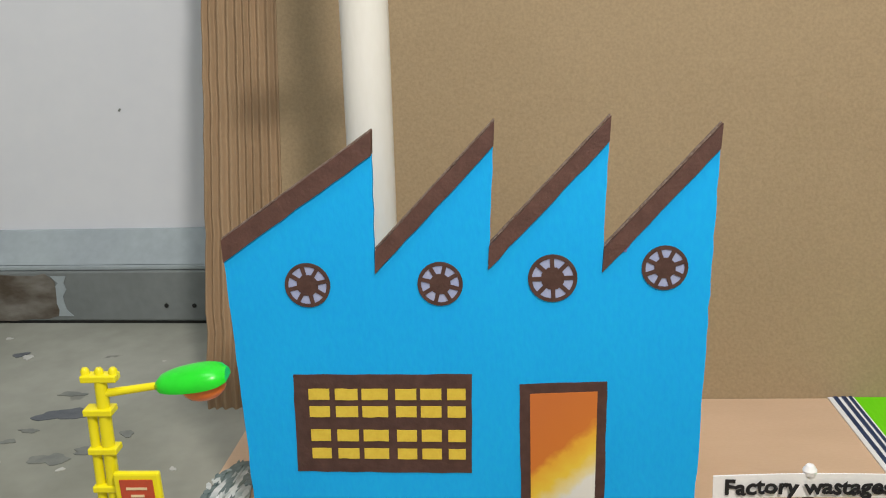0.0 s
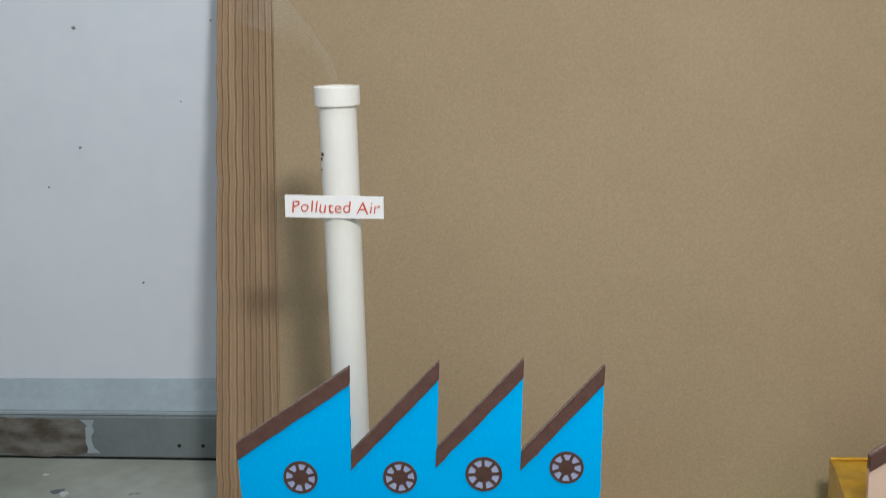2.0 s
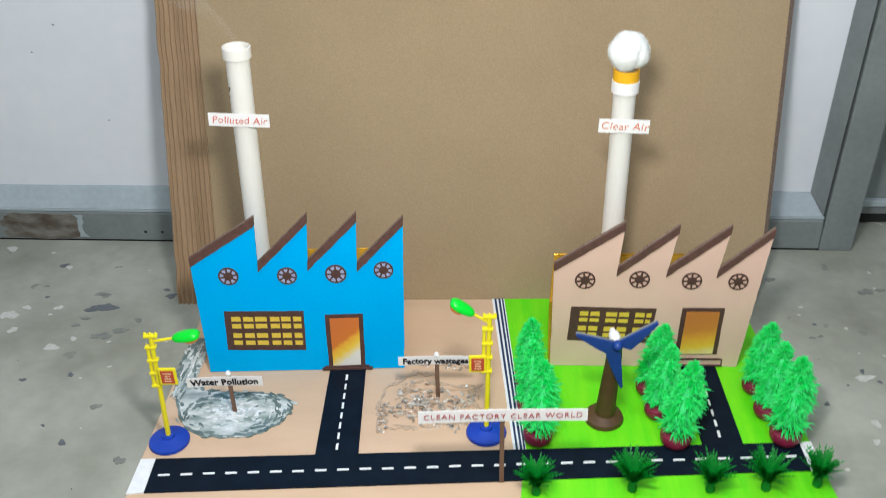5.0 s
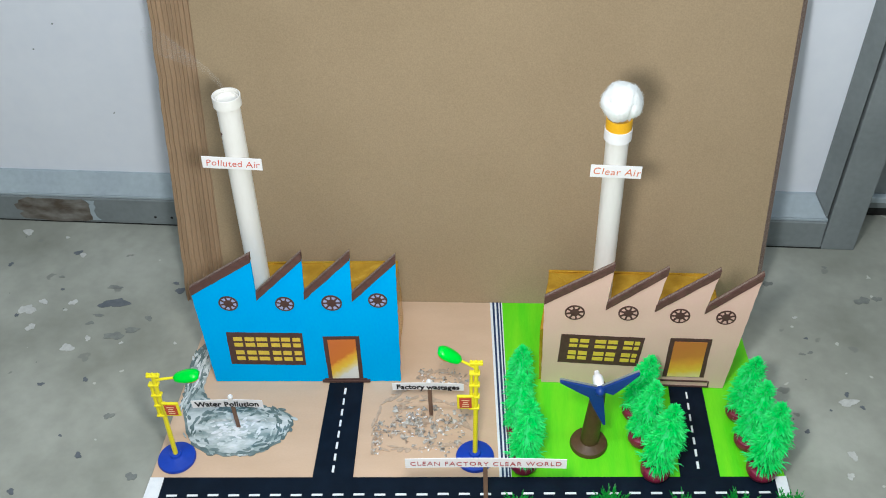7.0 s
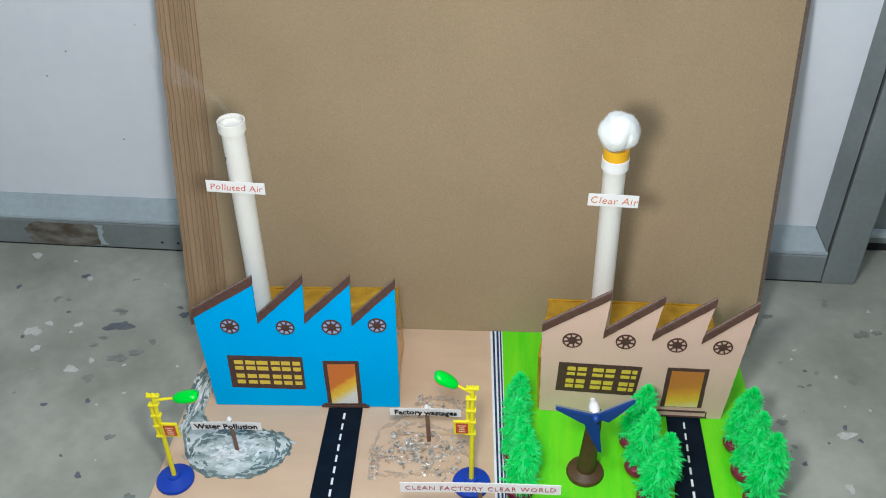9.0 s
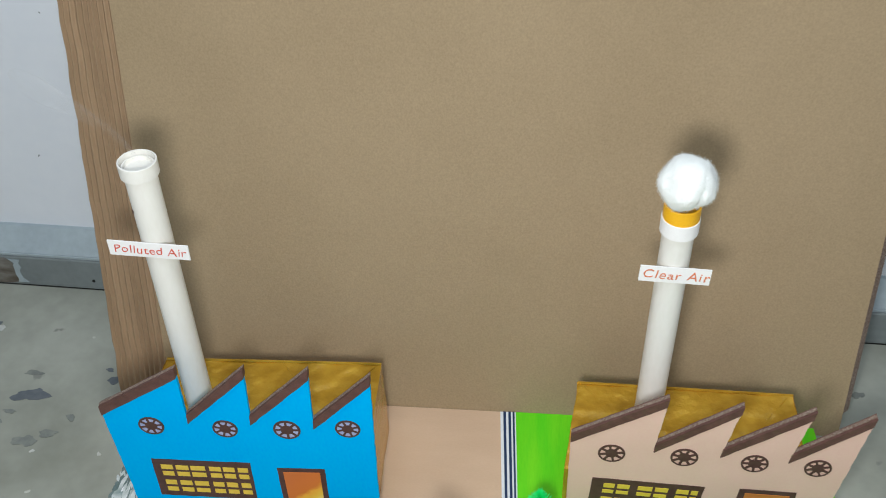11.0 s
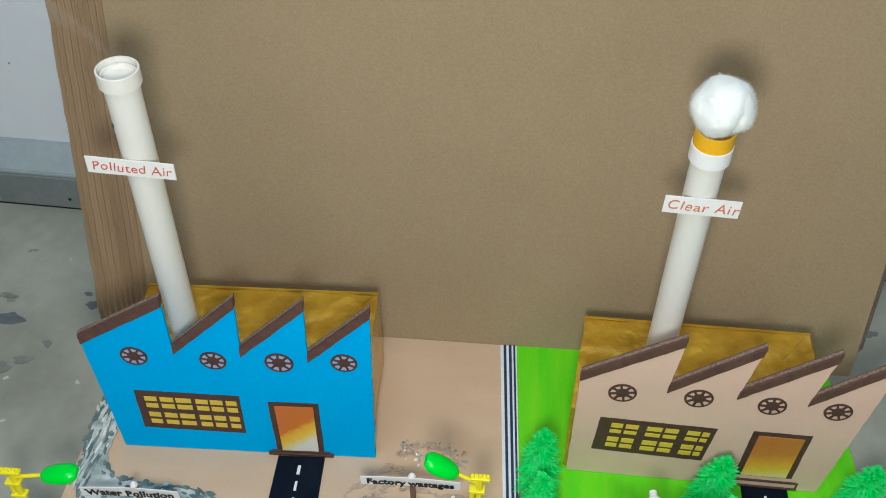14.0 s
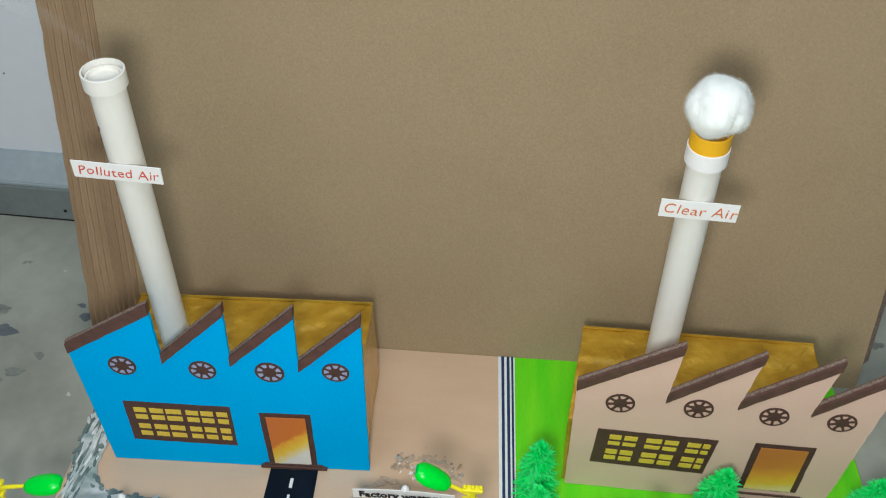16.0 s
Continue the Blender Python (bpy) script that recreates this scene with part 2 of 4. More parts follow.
FLECKD = material("dark_paint_fleck", (0.10, 0.113, 0.128), 0.5, second=(0.14, 0.15, 0.165), scale=150, amount=0.8)
FLECKW = material("white_paint_fleck", (0.55, 0.55, 0.52), 0.7, second=(0.42, 0.42, 0.40), scale=150, amount=0.8)
FLECKG = material("faint_grey_stain", (0.17, 0.18, 0.17), 0.6, second=(0.24, 0.25, 0.22), scale=120, amount=0.8)
DOORB = door_paint("orange_to_white_door", [(0.02, (0.84, 0.82, 0.76)), (0.16, (0.86, 0.74, 0.40)), (0.30, (0.88, 0.60, 0.06)), (0.46, (0.84, 0.42, 0.04)), (0.54, (0.66, 0.19, 0.03)), (0.95, (0.62, 0.17, 0.035))], -0.42)
DOORP = door_paint("orange_to_yellow_door", [(0.14, (0.86, 0.72, 0.30)), (0.30, (0.86, 0.58, 0.05)), (0.52, (0.78, 0.36, 0.04)), (0.72, (0.60, 0.22, 0.04)), (1.0, (0.55, 0.19, 0.04))], -0.1)


# ---- building blocks ----
def block(bm, x0, x1, y0, y1, z0, z1):
    v = [bm.verts.new((x, y, z)) for z in (z0, z1) for y in (y0, y1) for x in (x0, x1)]
    for f in ((0, 2, 3, 1), (4, 5, 7, 6), (0, 1, 5, 4), (2, 6, 7, 3), (0, 4, 6, 2), (1, 3, 7, 5)):
        bm.faces.new([v[i] for i in f])
    return bm


def slab(bm, outline, a, b, plane="z"):
    """A prism: an outline of (u, v) pairs, pushed from a to b across the plane (z: lying flat; y: standing, v is up)."""
    put = (lambda u, v, w: (u, v, w)) if plane == "z" else (lambda u, v, w: (u, w, v))
    low, top = [bm.verts.new(put(u, v, a)) for u, v in outline], [bm.verts.new(put(u, v, b)) for u, v in outline]
    n = len(outline)
    bm.faces.new(low)
    bm.faces.new(top)
    for i in range(n):
        bm.faces.new((low[i], low[(i + 1) % n], top[(i + 1) % n], top[i]))
    bmesh.ops.recalc_face_normals(bm, faces=bm.faces)
    return bm


def askew(x, y):
    """The hand-cut board is a little out of square: plan numbers to their true place."""
    return -0.0013 + 1.0125 * x - 0.0073 * y, -0.0036 + 0.0257 * x + 0.9855 * y


def ground(bm, outline, a, b):
    """A flat prism laid on the board."""
    return slab(bm, [askew(u, v) for u, v in outline], a, b)


def turned(bm, profile, n=32, at=(0, 0)):
    """A solid of revolution from (radius, height) pairs."""
    rings = []
    for r, z in profile:
        rings.append([bm.verts.new((at[0] + r * math.cos(2 * math.pi * i / n), at[1] + r * math.sin(2 * math.pi * i / n), z)) for i in range(n)])
    for a, b in zip(rings, rings[1:]):
        for i in range(n):
            bm.faces.new((a[i], a[(i + 1) % n], b[(i + 1) % n], b[i]))
    if profile[0][0] > 1e-6:
        bm.faces.new(rings[0][::-1])
    if profile[-1][0] > 1e-6:
        bm.faces.new(rings[-1])
    return bm


def rod(bm, a, b, r0, r1=None, n=14):
    """A round bar from a to b."""
    a, b = Vector(a), Vector(b)
    r1 = r0 if r1 is None else r1
    turn = (b - a).to_track_quat("Z", "Y").to_matrix()
    rings = [[bm.verts.new(p + turn @ Vector((r * math.cos(2 * math.pi * i / n), r * math.sin(2 * math.pi * i / n), 0))) for i in range(n)] for p, r in ((a, r0), (b, r1))]
    for i in range(n):
        bm.faces.new((rings[0][i], rings[0][(i + 1) % n], rings[1][(i + 1) % n], rings[1][i]))
    bm.faces.new(rings[0][::-1])
    bm.faces.new(rings[1])
    return bm


def mesh_of(name, bm, mat, smooth=False):
    me = bpy.data.meshes.new(name)
    bm.to_mesh(me)
    bm.free()
    me.materials.append(mat)
    if smooth:
        me.shade_smooth()
        me.set_sharp_from_angle(angle=radians(40))
    return me


def part(name, bm, mat, parent=None, label="", smooth=False, bevel=0.0, m=None):
    if bevel:
        bmesh.ops.bevel(bm, geom=list(bm.edges), offset=bevel, segments=2, affect="EDGES", profile=0.5, clamp_overlap=True)
    ob = new(name, mesh_of(name, bm, mat, smooth))
    if parent:
        ob.parent = parent
    if m is not None:
        ob.matrix_basis = m
    return tagged(ob, label)


def thing(name, label, category, m=None, group="", kind=""):
    ob = new(name)
    ob.empty_display_size = 0.02
    if m is not None:
        ob.matrix_basis = m
    return tagged(ob, label, category, group, kind)


def lettering(text, size, mat, parent, m, bold=0.0, wide=1.0, shear=0.0, name="lettering"):
    """Words written on a card, as a thin mesh."""
    cu = bpy.data.curves.new("words", "FONT")
    cu.body, cu.size, cu.align_x, cu.align_y = text, size, "CENTER", "CENTER"
    cu.offset, cu.extrude, cu.resolution_u, cu.shear, cu.space_character = bold, 0.00015, 3, shear, wide
    tmp = bpy.data.objects.new("words", cu)
    scene.collection.objects.link(tmp)
    me = bpy.data.meshes.new_from_object(tmp.evaluated_get(bpy.context.evaluated_depsgraph_get()))
    bpy.data.objects.remove(tmp)
    bpy.data.curves.remove(cu)
    # an unsteady hand: the letters wander a little up and down
    for v in me.vertices:
        v.co.y += 0.09 * size * noise.noise((v.co.x / size * 0.9, 3.1, 0.0)) + 0.05 * size * noise.noise((v.co.x / size * 3, v.co.y / size * 3, 1.0))
        v.co.x += 0.05 * size * noise.noise((v.co.x / size * 2.3, v.co.y / size * 2.3, 6.0))
    me.materials.clear()
    me.materials.append(mat)
    ob = new(name, me)
    ob.parent = parent
    ob.matrix_basis = m
    return ob


BM = bmesh.new
FLAT = -0.006  # the concrete floor; the top of the base board is 0

# ---- the room ----
bm = BM()
block(bm, -0.95, 1.45, -1.6, 0.46, FLAT - 0.05, FLAT)
tagged(part("floor", bm, FLOOR), "grey concrete floor with stains and paint flecks", "floor", kind="structure")
for nm, box in (("wall_south", (-0.95, 1.45, -1.7, -1.6, FLAT, 2.4)), ("wall_west", (-1.05, -0.95, -1.7, 0.46, FLAT, 2.4)), ("wall_east", (1.45, 1.55, -1.7, 0.46, FLAT, 2.4))):
    tagged(part(nm, block(BM(), *box), PLASTER), "plain plastered wall of the room", "wall", kind="structure")
tagged(part("ceiling", block(BM(), -1.05, 1.55, -1.7, 0.46, 2.401, 2.48), PLASTER), "plain white ceiling", "ceiling", kind="structure")
# unseen fixture, made up to go with the added fill lamp
fill_fixture = thing("added_fill_fixture", "slim white ceiling light added out of view for fill", "lamp", pose(0.25, -0.60, 2.3))
part("housing", block(BM(), -0.62, 0.62, -0.07, 0.07, 0.0, 0.1), PIPE, fill_fixture, bevel=0.004)

WALL = pose(0, 0.243, 0, 0, 0, -2.9)
LEANS = 0.03  # the post stands a little out of true
north = thing("wall_north", "pale panelled partition wall in a grey frame", "wall", WALL, kind="structure")


def leaning(u0, u1, z0, z1):
    return [(u0 + LEANS * z0, z0), (u1 + LEANS * z0, z0), (u1 + LEANS * z1, z1), (u0 + LEANS * z1, z1)]


part("panel", slab(BM(), [(-0.93, 0.0), (0.647, 0.0), (0.647 + LEANS * 2.4, 2.4), (-0.93, 2.4)], 0.024, 0.06, "y"), PANEL, north, "pale blue-white laminate panel")
part("sill_rail", block(BM(), -0.93, 0.6533, 0.0, 0.05, FLAT + 0.002, 0.0335), FRAME, north, "grey painted bottom rail", bevel=0.0015)
part("ledge", block(BM(), -0.93, 0.6535, 0.0012, 0.03, 0.0338, 0.0372), LEDGE, north, "thin ledge above the rail, coloured pale as lit from above", bevel=0.0008)
# the glazing bead, bevelled and mitred where it meets the upright one
bm = BM()
verts = [bm.verts.new(p) for p in ((-0.93, 0.0025, 0.0376), (0.6515, 0.0025, 0.0376), (0.6392, 0.0200, 0.0575), (-0.93, 0.0200, 0.0575), (-0.93, 0.0245, 0.0376), (0.6515, 0.0245, 0.0376), (0.6392, 0.0245, 0.0575), (-0.93, 0.0245, 0.0575))]
for q in ((0, 1, 2, 3), (4, 7, 6, 5), (0, 4, 5, 1), (1, 5, 6, 2), (2, 6, 7, 3), (0, 3, 7, 4)):
    bm.faces.new([verts[k] for k in q])
# lit, bluish tone is in the colour; the upright bead keeps the frame grey
part("bead", bm, LEDGE, north, "bevelled bead along the panel, bluish reflection in its colour")
bm = BM()
verts = [bm.verts.new(p) for p in ((0.6520, 0.0025, 0.0376), (0.6520 + LEANS * 2.36, 0.0025, 2.4), (0.6385 + LEANS * 2.36, 0.0200, 2.4), (0.6398, 0.0200, 0.0575), (0.6525, 0.0245, 0.0376), (0.6525 + LEANS * 2.36, 0.0245, 2.4), (0.6385 + LEANS * 2.36, 0.0245, 2.4), (0.6398, 0.0245, 0.0575))]
for q in ((0, 1, 2, 3), (4, 7, 6, 5), (0, 4, 5, 1), (1, 5, 6, 2), (2, 6, 7, 3), (0, 3, 7, 4)):
    bm.faces.new([verts[k] for k in q])
bmesh.ops.recalc_face_normals(bm, faces=bm.faces)
part("upright_bead", bm, FRAME, north, "grey bevelled bead along the post")
# solid dark strip in place of the shade under the rail
part("floor_gap_shade", block(BM(), -0.93, 0.655, 0.001, 0.04, FLAT - 0.001, FLAT + 0.0035), RECESS_SHADE, north)
part("post", slab(BM(), leaning(0.6537, 0.6905, FLAT, 2.4), 0.0, 0.09, "y"), FRAME, north, "grey painted upright post", bevel=0.0015)
part("door_leaf", slab(BM(), [(0.685, 0.008), (1.43, 0.008), (1.43, 2.4), (0.685 + LEANS * 2.4, 2.4)], 0.062, 0.085, "y"), FRAME, north, "grey painted door leaf")
part("door_rail", block(BM(), 0.6915, 1.43, 0.053, 0.0615, 0.022, 0.030), LEDGE, north, bevel=0.001)
# the shade under the door leaf, as a dark block
part("door_gap_shade", block(BM(), 0.6915, 1.43, 0.066, 0.10, FLAT, 0.0078), RECESS_SHADE, north)
rng = random.Random(31)
for i in range(16):
    u, z, s = rng.uniform(-0.42, -0.06), rng.uniform(0.08, 0.40), rng.uniform(0.0004, 0.0011)
    tilt = rng.uniform(0, 3.1)
    pts = [(u + s * (1 + 0.8 * math.cos(2 * a)) * math.cos(a + tilt), z + s * math.sin(a + tilt) * 1.3) for a in (k * 0.7854 for k in range(8))]
    part("scuff", slab(BM(), pts, 0.0236, 0.0250, "y"), FRAME, north)
# the worn patch and the screw holes on the rail
rng = random.Random(5)
bm = BM()
outline = []
for i in range(28):
    a = 2 * math.pi * i / 28
    outline.append((-0.2600 + 0.0455 * max(-1, min(1, 1.35 * math.cos(a))) + rng.uniform(-0.005, 0.005) * (0.25 if math.cos(a) > 0.6 else 1), 0.0145 + 0.0170 * max(-1, min(1, 1.3 * math.sin(a))) + rng.uniform(-0.0015, 0.0015)))
slab(bm, outline, -0.0006, 0.001, "y")
part("worn_patch", bm, RUST, north, "worn brown patch where paint is gone")
bm = BM()
slab(bm, [(-0.2165 + rng.uniform(0, 0.006) * (i % 2), 0.0 + i * 0.005) for i in range(7)] + [(-0.2065 + rng.uniform(-0.003, 0.003), 0.030 - i * 0.005) for i in range(7)], -0.0005, 0.001, "y")
part("putty_smear", bm, LEDGE, north)
# dark discs paint the shade inside the screw holes
for u in (-0.1330, -0.1125):
    bm = BM()
    slab(bm, [(u + 0.0016 * math.cos(a * 0.7854), 0.0078 + 0.0016 * math.sin(a * 0.7854)) for a in range(8)], -0.0007, 0.001, "y")
    part("screw_hole_shade", bm, RECESS_SHADE, north)


def splat(x, y, rx, ry, turn, mat, seed, label):
    r = random.Random(seed)
    pts = []
    k = [r.uniform(0, 6.28) for _ in range(4)]
    for i in range(26):
        a = 2 * math.pi * i / 26
        f = 1 + 0.22 * math.sin(2 * a + k[0]) + 0.15 * math.sin(3 * a + k[1]) + 0.12 * math.sin(5 * a + k[2]) + 0.07 * math.sin(9 * a + k[3])
        px, py = rx * f * math.cos(a), ry * f * math.sin(a)
        pts.append((x + px * math.cos(turn) - py * math.sin(turn), y + px * math.sin(turn) + py * math.cos(turn)))
    ob = part("paint_splash", slab(BM(), pts, FLAT - 0.0002, FLAT + 0.0005), mat)
    return tagged(ob, label, "paint splash", "paint splashes on the floor", "structure")


DARKL, WHITEL, GREYL = "dried dark paint splash on the concrete floor", "dried white paint splash on the concrete floor", "faint grey stain on the concrete floor"
DARK_SPOTS = ((-0.216, 0.199, 0.0041, 0.0042), (-0.291, 0.178, 0.0027, 0.0032), (-0.145, 0.114, 0.0142, 0.0075), (-0.213, 0.136, 0.0020, 0.0020), (-0.083, 0.147, 0.0039, 0.0019), (-0.075, 0.135, 0.0065, 0.0038), (-0.251, 0.094, 0.0019, 0.0028), (-0.186, -0.005, 0.0030, 0.0024), (-0.141, 0.002, 0.0024, 0.0032), (-0.116, -0.093, 0.0033, 0.0034), (-0.142, -0.070, 0.0017, 0.0014), (-0.166, -0.135, 0.0032, 0.0033), (0.605, 0.070, 0.0017, 0.0016), (0.579, -0.051, 0.0021, 0.0027), (0.627, -0.005, 0.0022, 0.0029), (0.607, -0.025, 0.0011, 0.0014), (0.638, -0.021, 0.0021, 0.0021))
WHITE_SPOTS = ((-0.292, 0.237, 0.0057, 0.0057), (-0.239, 0.227, 0.0021, 0.0022), (-0.209, 0.195, 0.0041, 0.0032), (-0.193, 0.115, 0.0046, 0.0038), (-0.228, 0.116, 0.0046, 0.0038), (-0.242, 0.103, 0.0084, 0.0076), (-0.228, 0.076, 0.0051, 0.0045), (-0.176, 0.046, 0.0062, 0.0060), (-0.158, 0.060, 0.0031, 0.0035), (-0.119, 0.054, 0.0019, 0.0017), (-0.060, 0.054, 0.0018, 0.0017), (-0.198, 0.103, 0.0019, 0.0019), (0.626, -0.015, 0.0091, 0.0043), (0.614, -0.078, 0.0041, 0.0046), (0.606, -0.101, 0.0035, 0.0031), (0.600, 0.100, 0.0023, 0.0017))
GREY_SPOTS = ((-0.221, 0.157, 0.0027, 0.0020), (-0.153, 0.140, 0.0079, 0.0029), (-0.163, 0.083, 0.0038, 0.0027), (-0.099, 0.091, 0.0038, 0.0036), (-0.157, 0.095, 0.0064, 0.0018), (-0.130, 0.064, 0.0093, 0.0061), (-0.113, 0.073, 0.0088, 0.0035), (-0.101, -0.045, 0.0046, 0.0037), (-0.057, -0.116, 0.0048, 0.0046), (0.677, 0.126, 0.0077, 0.0053), (0.693, 0.129, 0.0047, 0.0036), (0.582, 0.152, 0.0049, 0.0037), (0.596, 0.048, 0.0028, 0.0016), (0.605, 0.050, 0.0028, 0.0016), (0.650, 0.179, 0.0025, 0.0019))
for spots_, mat, seed, lab in ((DARK_SPOTS, FLECKD, 1, DARKL), (WHITE_SPOTS, FLECKW, 40, WHITEL), (GREY_SPOTS, FLECKG, 80, GREYL)):
    for i, (x, y, rx, ry) in enumerate(spots_):
        splat(x, y, rx, ry, 0.1 * math.sin(i), mat, seed + i, lab)

# ---- the large cardboard sheet that leans on the wall ----
HIGH = 0.42
LEAN_BACK = 0.29


def sheet_at(x, z, out=0.0):
    """A point of the sheet's face; out: millimetres-scale distance in front of it."""
    return Vector((x, 0.1165 - 0.018 * x + LEAN_BACK * (z - FLAT) - out, z + 0.32 * out))


backdrop = thing("cardboard_sheet", "tall brown corrugated cardboard sheet leaning on the wall", "cardboard")
bm = BM()
cols = [(-0.0155 + 0.5708 * i / 16, 0.0036 + 0.0334 * i / 16) for i in range(17)]
rows = [FLAT + (HIGH - FLAT) * j / 14 for j in range(15)]
grid = []
for out in (0.0, -0.004):
    g = []
    for z in rows:
        g.append([bm.verts.new(sheet_at(x + k * z, z, out + 0.0012 * noise.noise((x * 6, z * 5, 0.0)) * (1 if z > 0.02 else 0))) for x, k in cols])
    grid.append(g)
for g, flip in ((grid[0], 0), (grid[1], 1)):
    for j in range(14):
        for i in range(16):
            q = [g[j][i], g[j][i + 1], g[j + 1][i + 1], g[j + 1][i]]
            bm.faces.new(q[::-1] if flip else q)
for j in range(14):
    for i in (0, 16):
        bm.faces.new((grid[0][j][i], grid[0][j + 1][i], grid[1][j + 1][i], grid[1][j][i]))
for i in range(16):
    for j in (0, 14):
        bm.faces.new((grid[0][j][i], grid[0][j][i + 1], grid[1][j][i + 1], grid[1][j][i]))
bmesh.ops.recalc_face_normals(bm, faces=bm.faces)
part("smooth_face", bm, CARD, backdrop, smooth=True)
# the strip where the outer paper is peeled off and the flutes lie bare
bm = BM()
N, M = 90, 40
front, rear = [], []
for j in range(M + 1):
    z = FLAT + (HIGH - FLAT) * j / M
    edge = -0.0633 + 0.0217 * z + 0.0016 * noise.noise((0.0, z * 40, 2.0)) + 0.001 * noise.noise((0.0, z * 140, 5.0))
    a, b = [], []
    for i in range(N + 1):
        x = edge + (-0.0156 + 0.0036 * z - edge) * i / N
        ridge = 0.0013 * math.sin(2 * math.pi * (i / N * 9.5 + 0.35 * noise.noise((i / N * 3, 0.3, 0.0)) + 0.03 * noise.noise((i * 0.2, z * 12, 0.0))))
        a.append(bm.verts.new(sheet_at(x, z, -0.0022 + ridge + 0.0004 * noise.noise((x * 300, z * 60, 0)))))
        b.append(bm.verts.new(sheet_at(x, z, -0.0045)))
    front.append(a)
    rear.append(b)
for j in range(M):
    for i in range(N):
        bm.faces.new((front[j][i], front[j][i + 1], front[j + 1][i + 1], front[j + 1][i]))
        bm.faces.new((rear[j][i], rear[j + 1][i], rear[j + 1][i + 1], rear[j][i + 1]))
    for i in (0, N):
        bm.faces.new((front[j][i], front[j + 1][i], rear[j + 1][i], rear[j][i]))
for i in range(N):
    for j in (0, M):
        bm.faces.new((front[j][i], front[j][i + 1], rear[j][i + 1], rear[j][i]))
bmesh.ops.recalc_face_normals(bm, faces=bm.faces)
part("peeled_strip", bm, FLUTE, backdrop, "peeled strip with bare corrugated flutes", smooth=True)
# the narrow folded edge on the other side
bm = BM()
ends = []
for z in (0.016, HIGH):
    x = 0.5556 + 0.037 * z
    ends.append([bm.verts.new(sheet_at(x + dx, z, o)) for dx, o in ((0, -0.0005), (0.0058, -0.006), (0.0050, -0.009), (-0.001, -0.0042))])
for i in range(4):
    bm.faces.new((ends[0][i], ends[0][(i + 1) % 4], ends[1][(i + 1) % 4], ends[1][i]))
bm.faces.new(ends[0][::-1])
bm.faces.new(ends[1])
bmesh.ops.recalc_face_normals(bm, faces=bm.faces)
part("folded_edge", bm, CUT, backdrop, "creased folded side edge")

# ---- the base board with its painted ground ----
base = thing("base_board", "cardboard base board painted beige and green with roads", "model base", pose(0, 0, 0))
LEFT, RIGHT = lambda y: -0.0305 + 0.033 * (y - 0.0), lambda y: 0.5345 - 0.036 * y
FRONT, BACK = -0.186, 0.1135


def seam(y):
    return 0.2755 - 0.045 * (y - 0.11)


bm = ground(BM(), [(LEFT(FRONT), FRONT), (RIGHT(FRONT), FRONT), (RIGHT(BACK), BACK - 0.012), (LEFT(BACK), BACK + 0.010)], FLAT, 0.0)
part("board", bm, SOIL, base, "beige painted cardboard sheet", bevel=0.0008)
bm = ground(BM(), [(LEFT(FRONT) + 0.001, FRONT - 0.0006), (RIGHT(FRONT) - 0.001, FRONT - 0.0006), (RIGHT(FRONT) - 0.001, FRONT + 0.001), (LEFT(FRONT) + 0.001, FRONT + 0.001)], FLAT + 0.0008, -0.0012)
part("cut_edge", bm, CUT, base, "bare corrugated edge")
bm = ground(BM(), [(0.287, FRONT - 0.0002), (RIGHT(FRONT), FRONT - 0.0002), (RIGHT(BACK), BACK - 0.0125), (seam(BACK) + 0.011, BACK - 0.003), (seam(-0.12) + 0.009, -0.12)], -0.001, 0.0006)
part("lawn", bm, LAWN, base, "bright green painted ground")
bm = ground(BM(), [(seam(0.1105) - 0.0005, 0.1105), (seam(0.1105) + 0.0125, 0.1100), (seam(-0.119) + 0.0105, -0.119), (seam(-0.119) - 0.0005, -0.119)], 0.0, 0.0010)
part("dividing_line", bm, WHITE, base, "white dividing band")
for k, w in ((0.0020, 0.0022), (0.0062, 0.0022), (0.0098, 0.0016)):
    bm = ground(BM(), [(seam(0.1105) + k, 0.1103), (seam(0.1105) + k + w, 0.1103), (seam(-0.119) + k * 0.85 + w * 0.85, -0.119), (seam(-0.119) + k * 0.85, -0.119)], 0.0008, 0.0014)
    part("stripe", bm, STRIPE, base, "thin navy stripe")
part("main_road", ground(BM(), [(-0.021, -0.1585), (0.529, -0.1535), (0.529, -0.1195), (-0.021, -0.1190)], 0.0, 0.0016), ROAD, base, "navy-black painted road strip")
part("factory_road", ground(BM(), [(0.1155, -0.1192), (0.1525, -0.1192), (0.1505, -0.004), (0.1165, -0.004)], 0.0, 0.0016), ROAD, base, "navy-black painted road strip")
part("clean_road", ground(BM(), [(0.4465, -0.1196), (0.4815, -0.1196), (0.4815, -0.012), (0.4495, -0.010)], 0.0, 0.0017), ROAD, base, "navy-black painted road strip")
part("road_end", ground(BM(), [(-0.0355, -0.1600), (-0.0212, -0.1585), (-0.0212, -0.1188), (-0.0340, -0.1188)], 0.0, 0.0015), WHITE, base, "white painted road end")
part("road_end", ground(BM(), [(0.5292, -0.1535), (0.5390, -0.1525), (0.5395, -0.1188), (0.5292, -0.1195)], 0.0, 0.0015), WHITE, base, "white painted road end")
rng = random.Random(11)
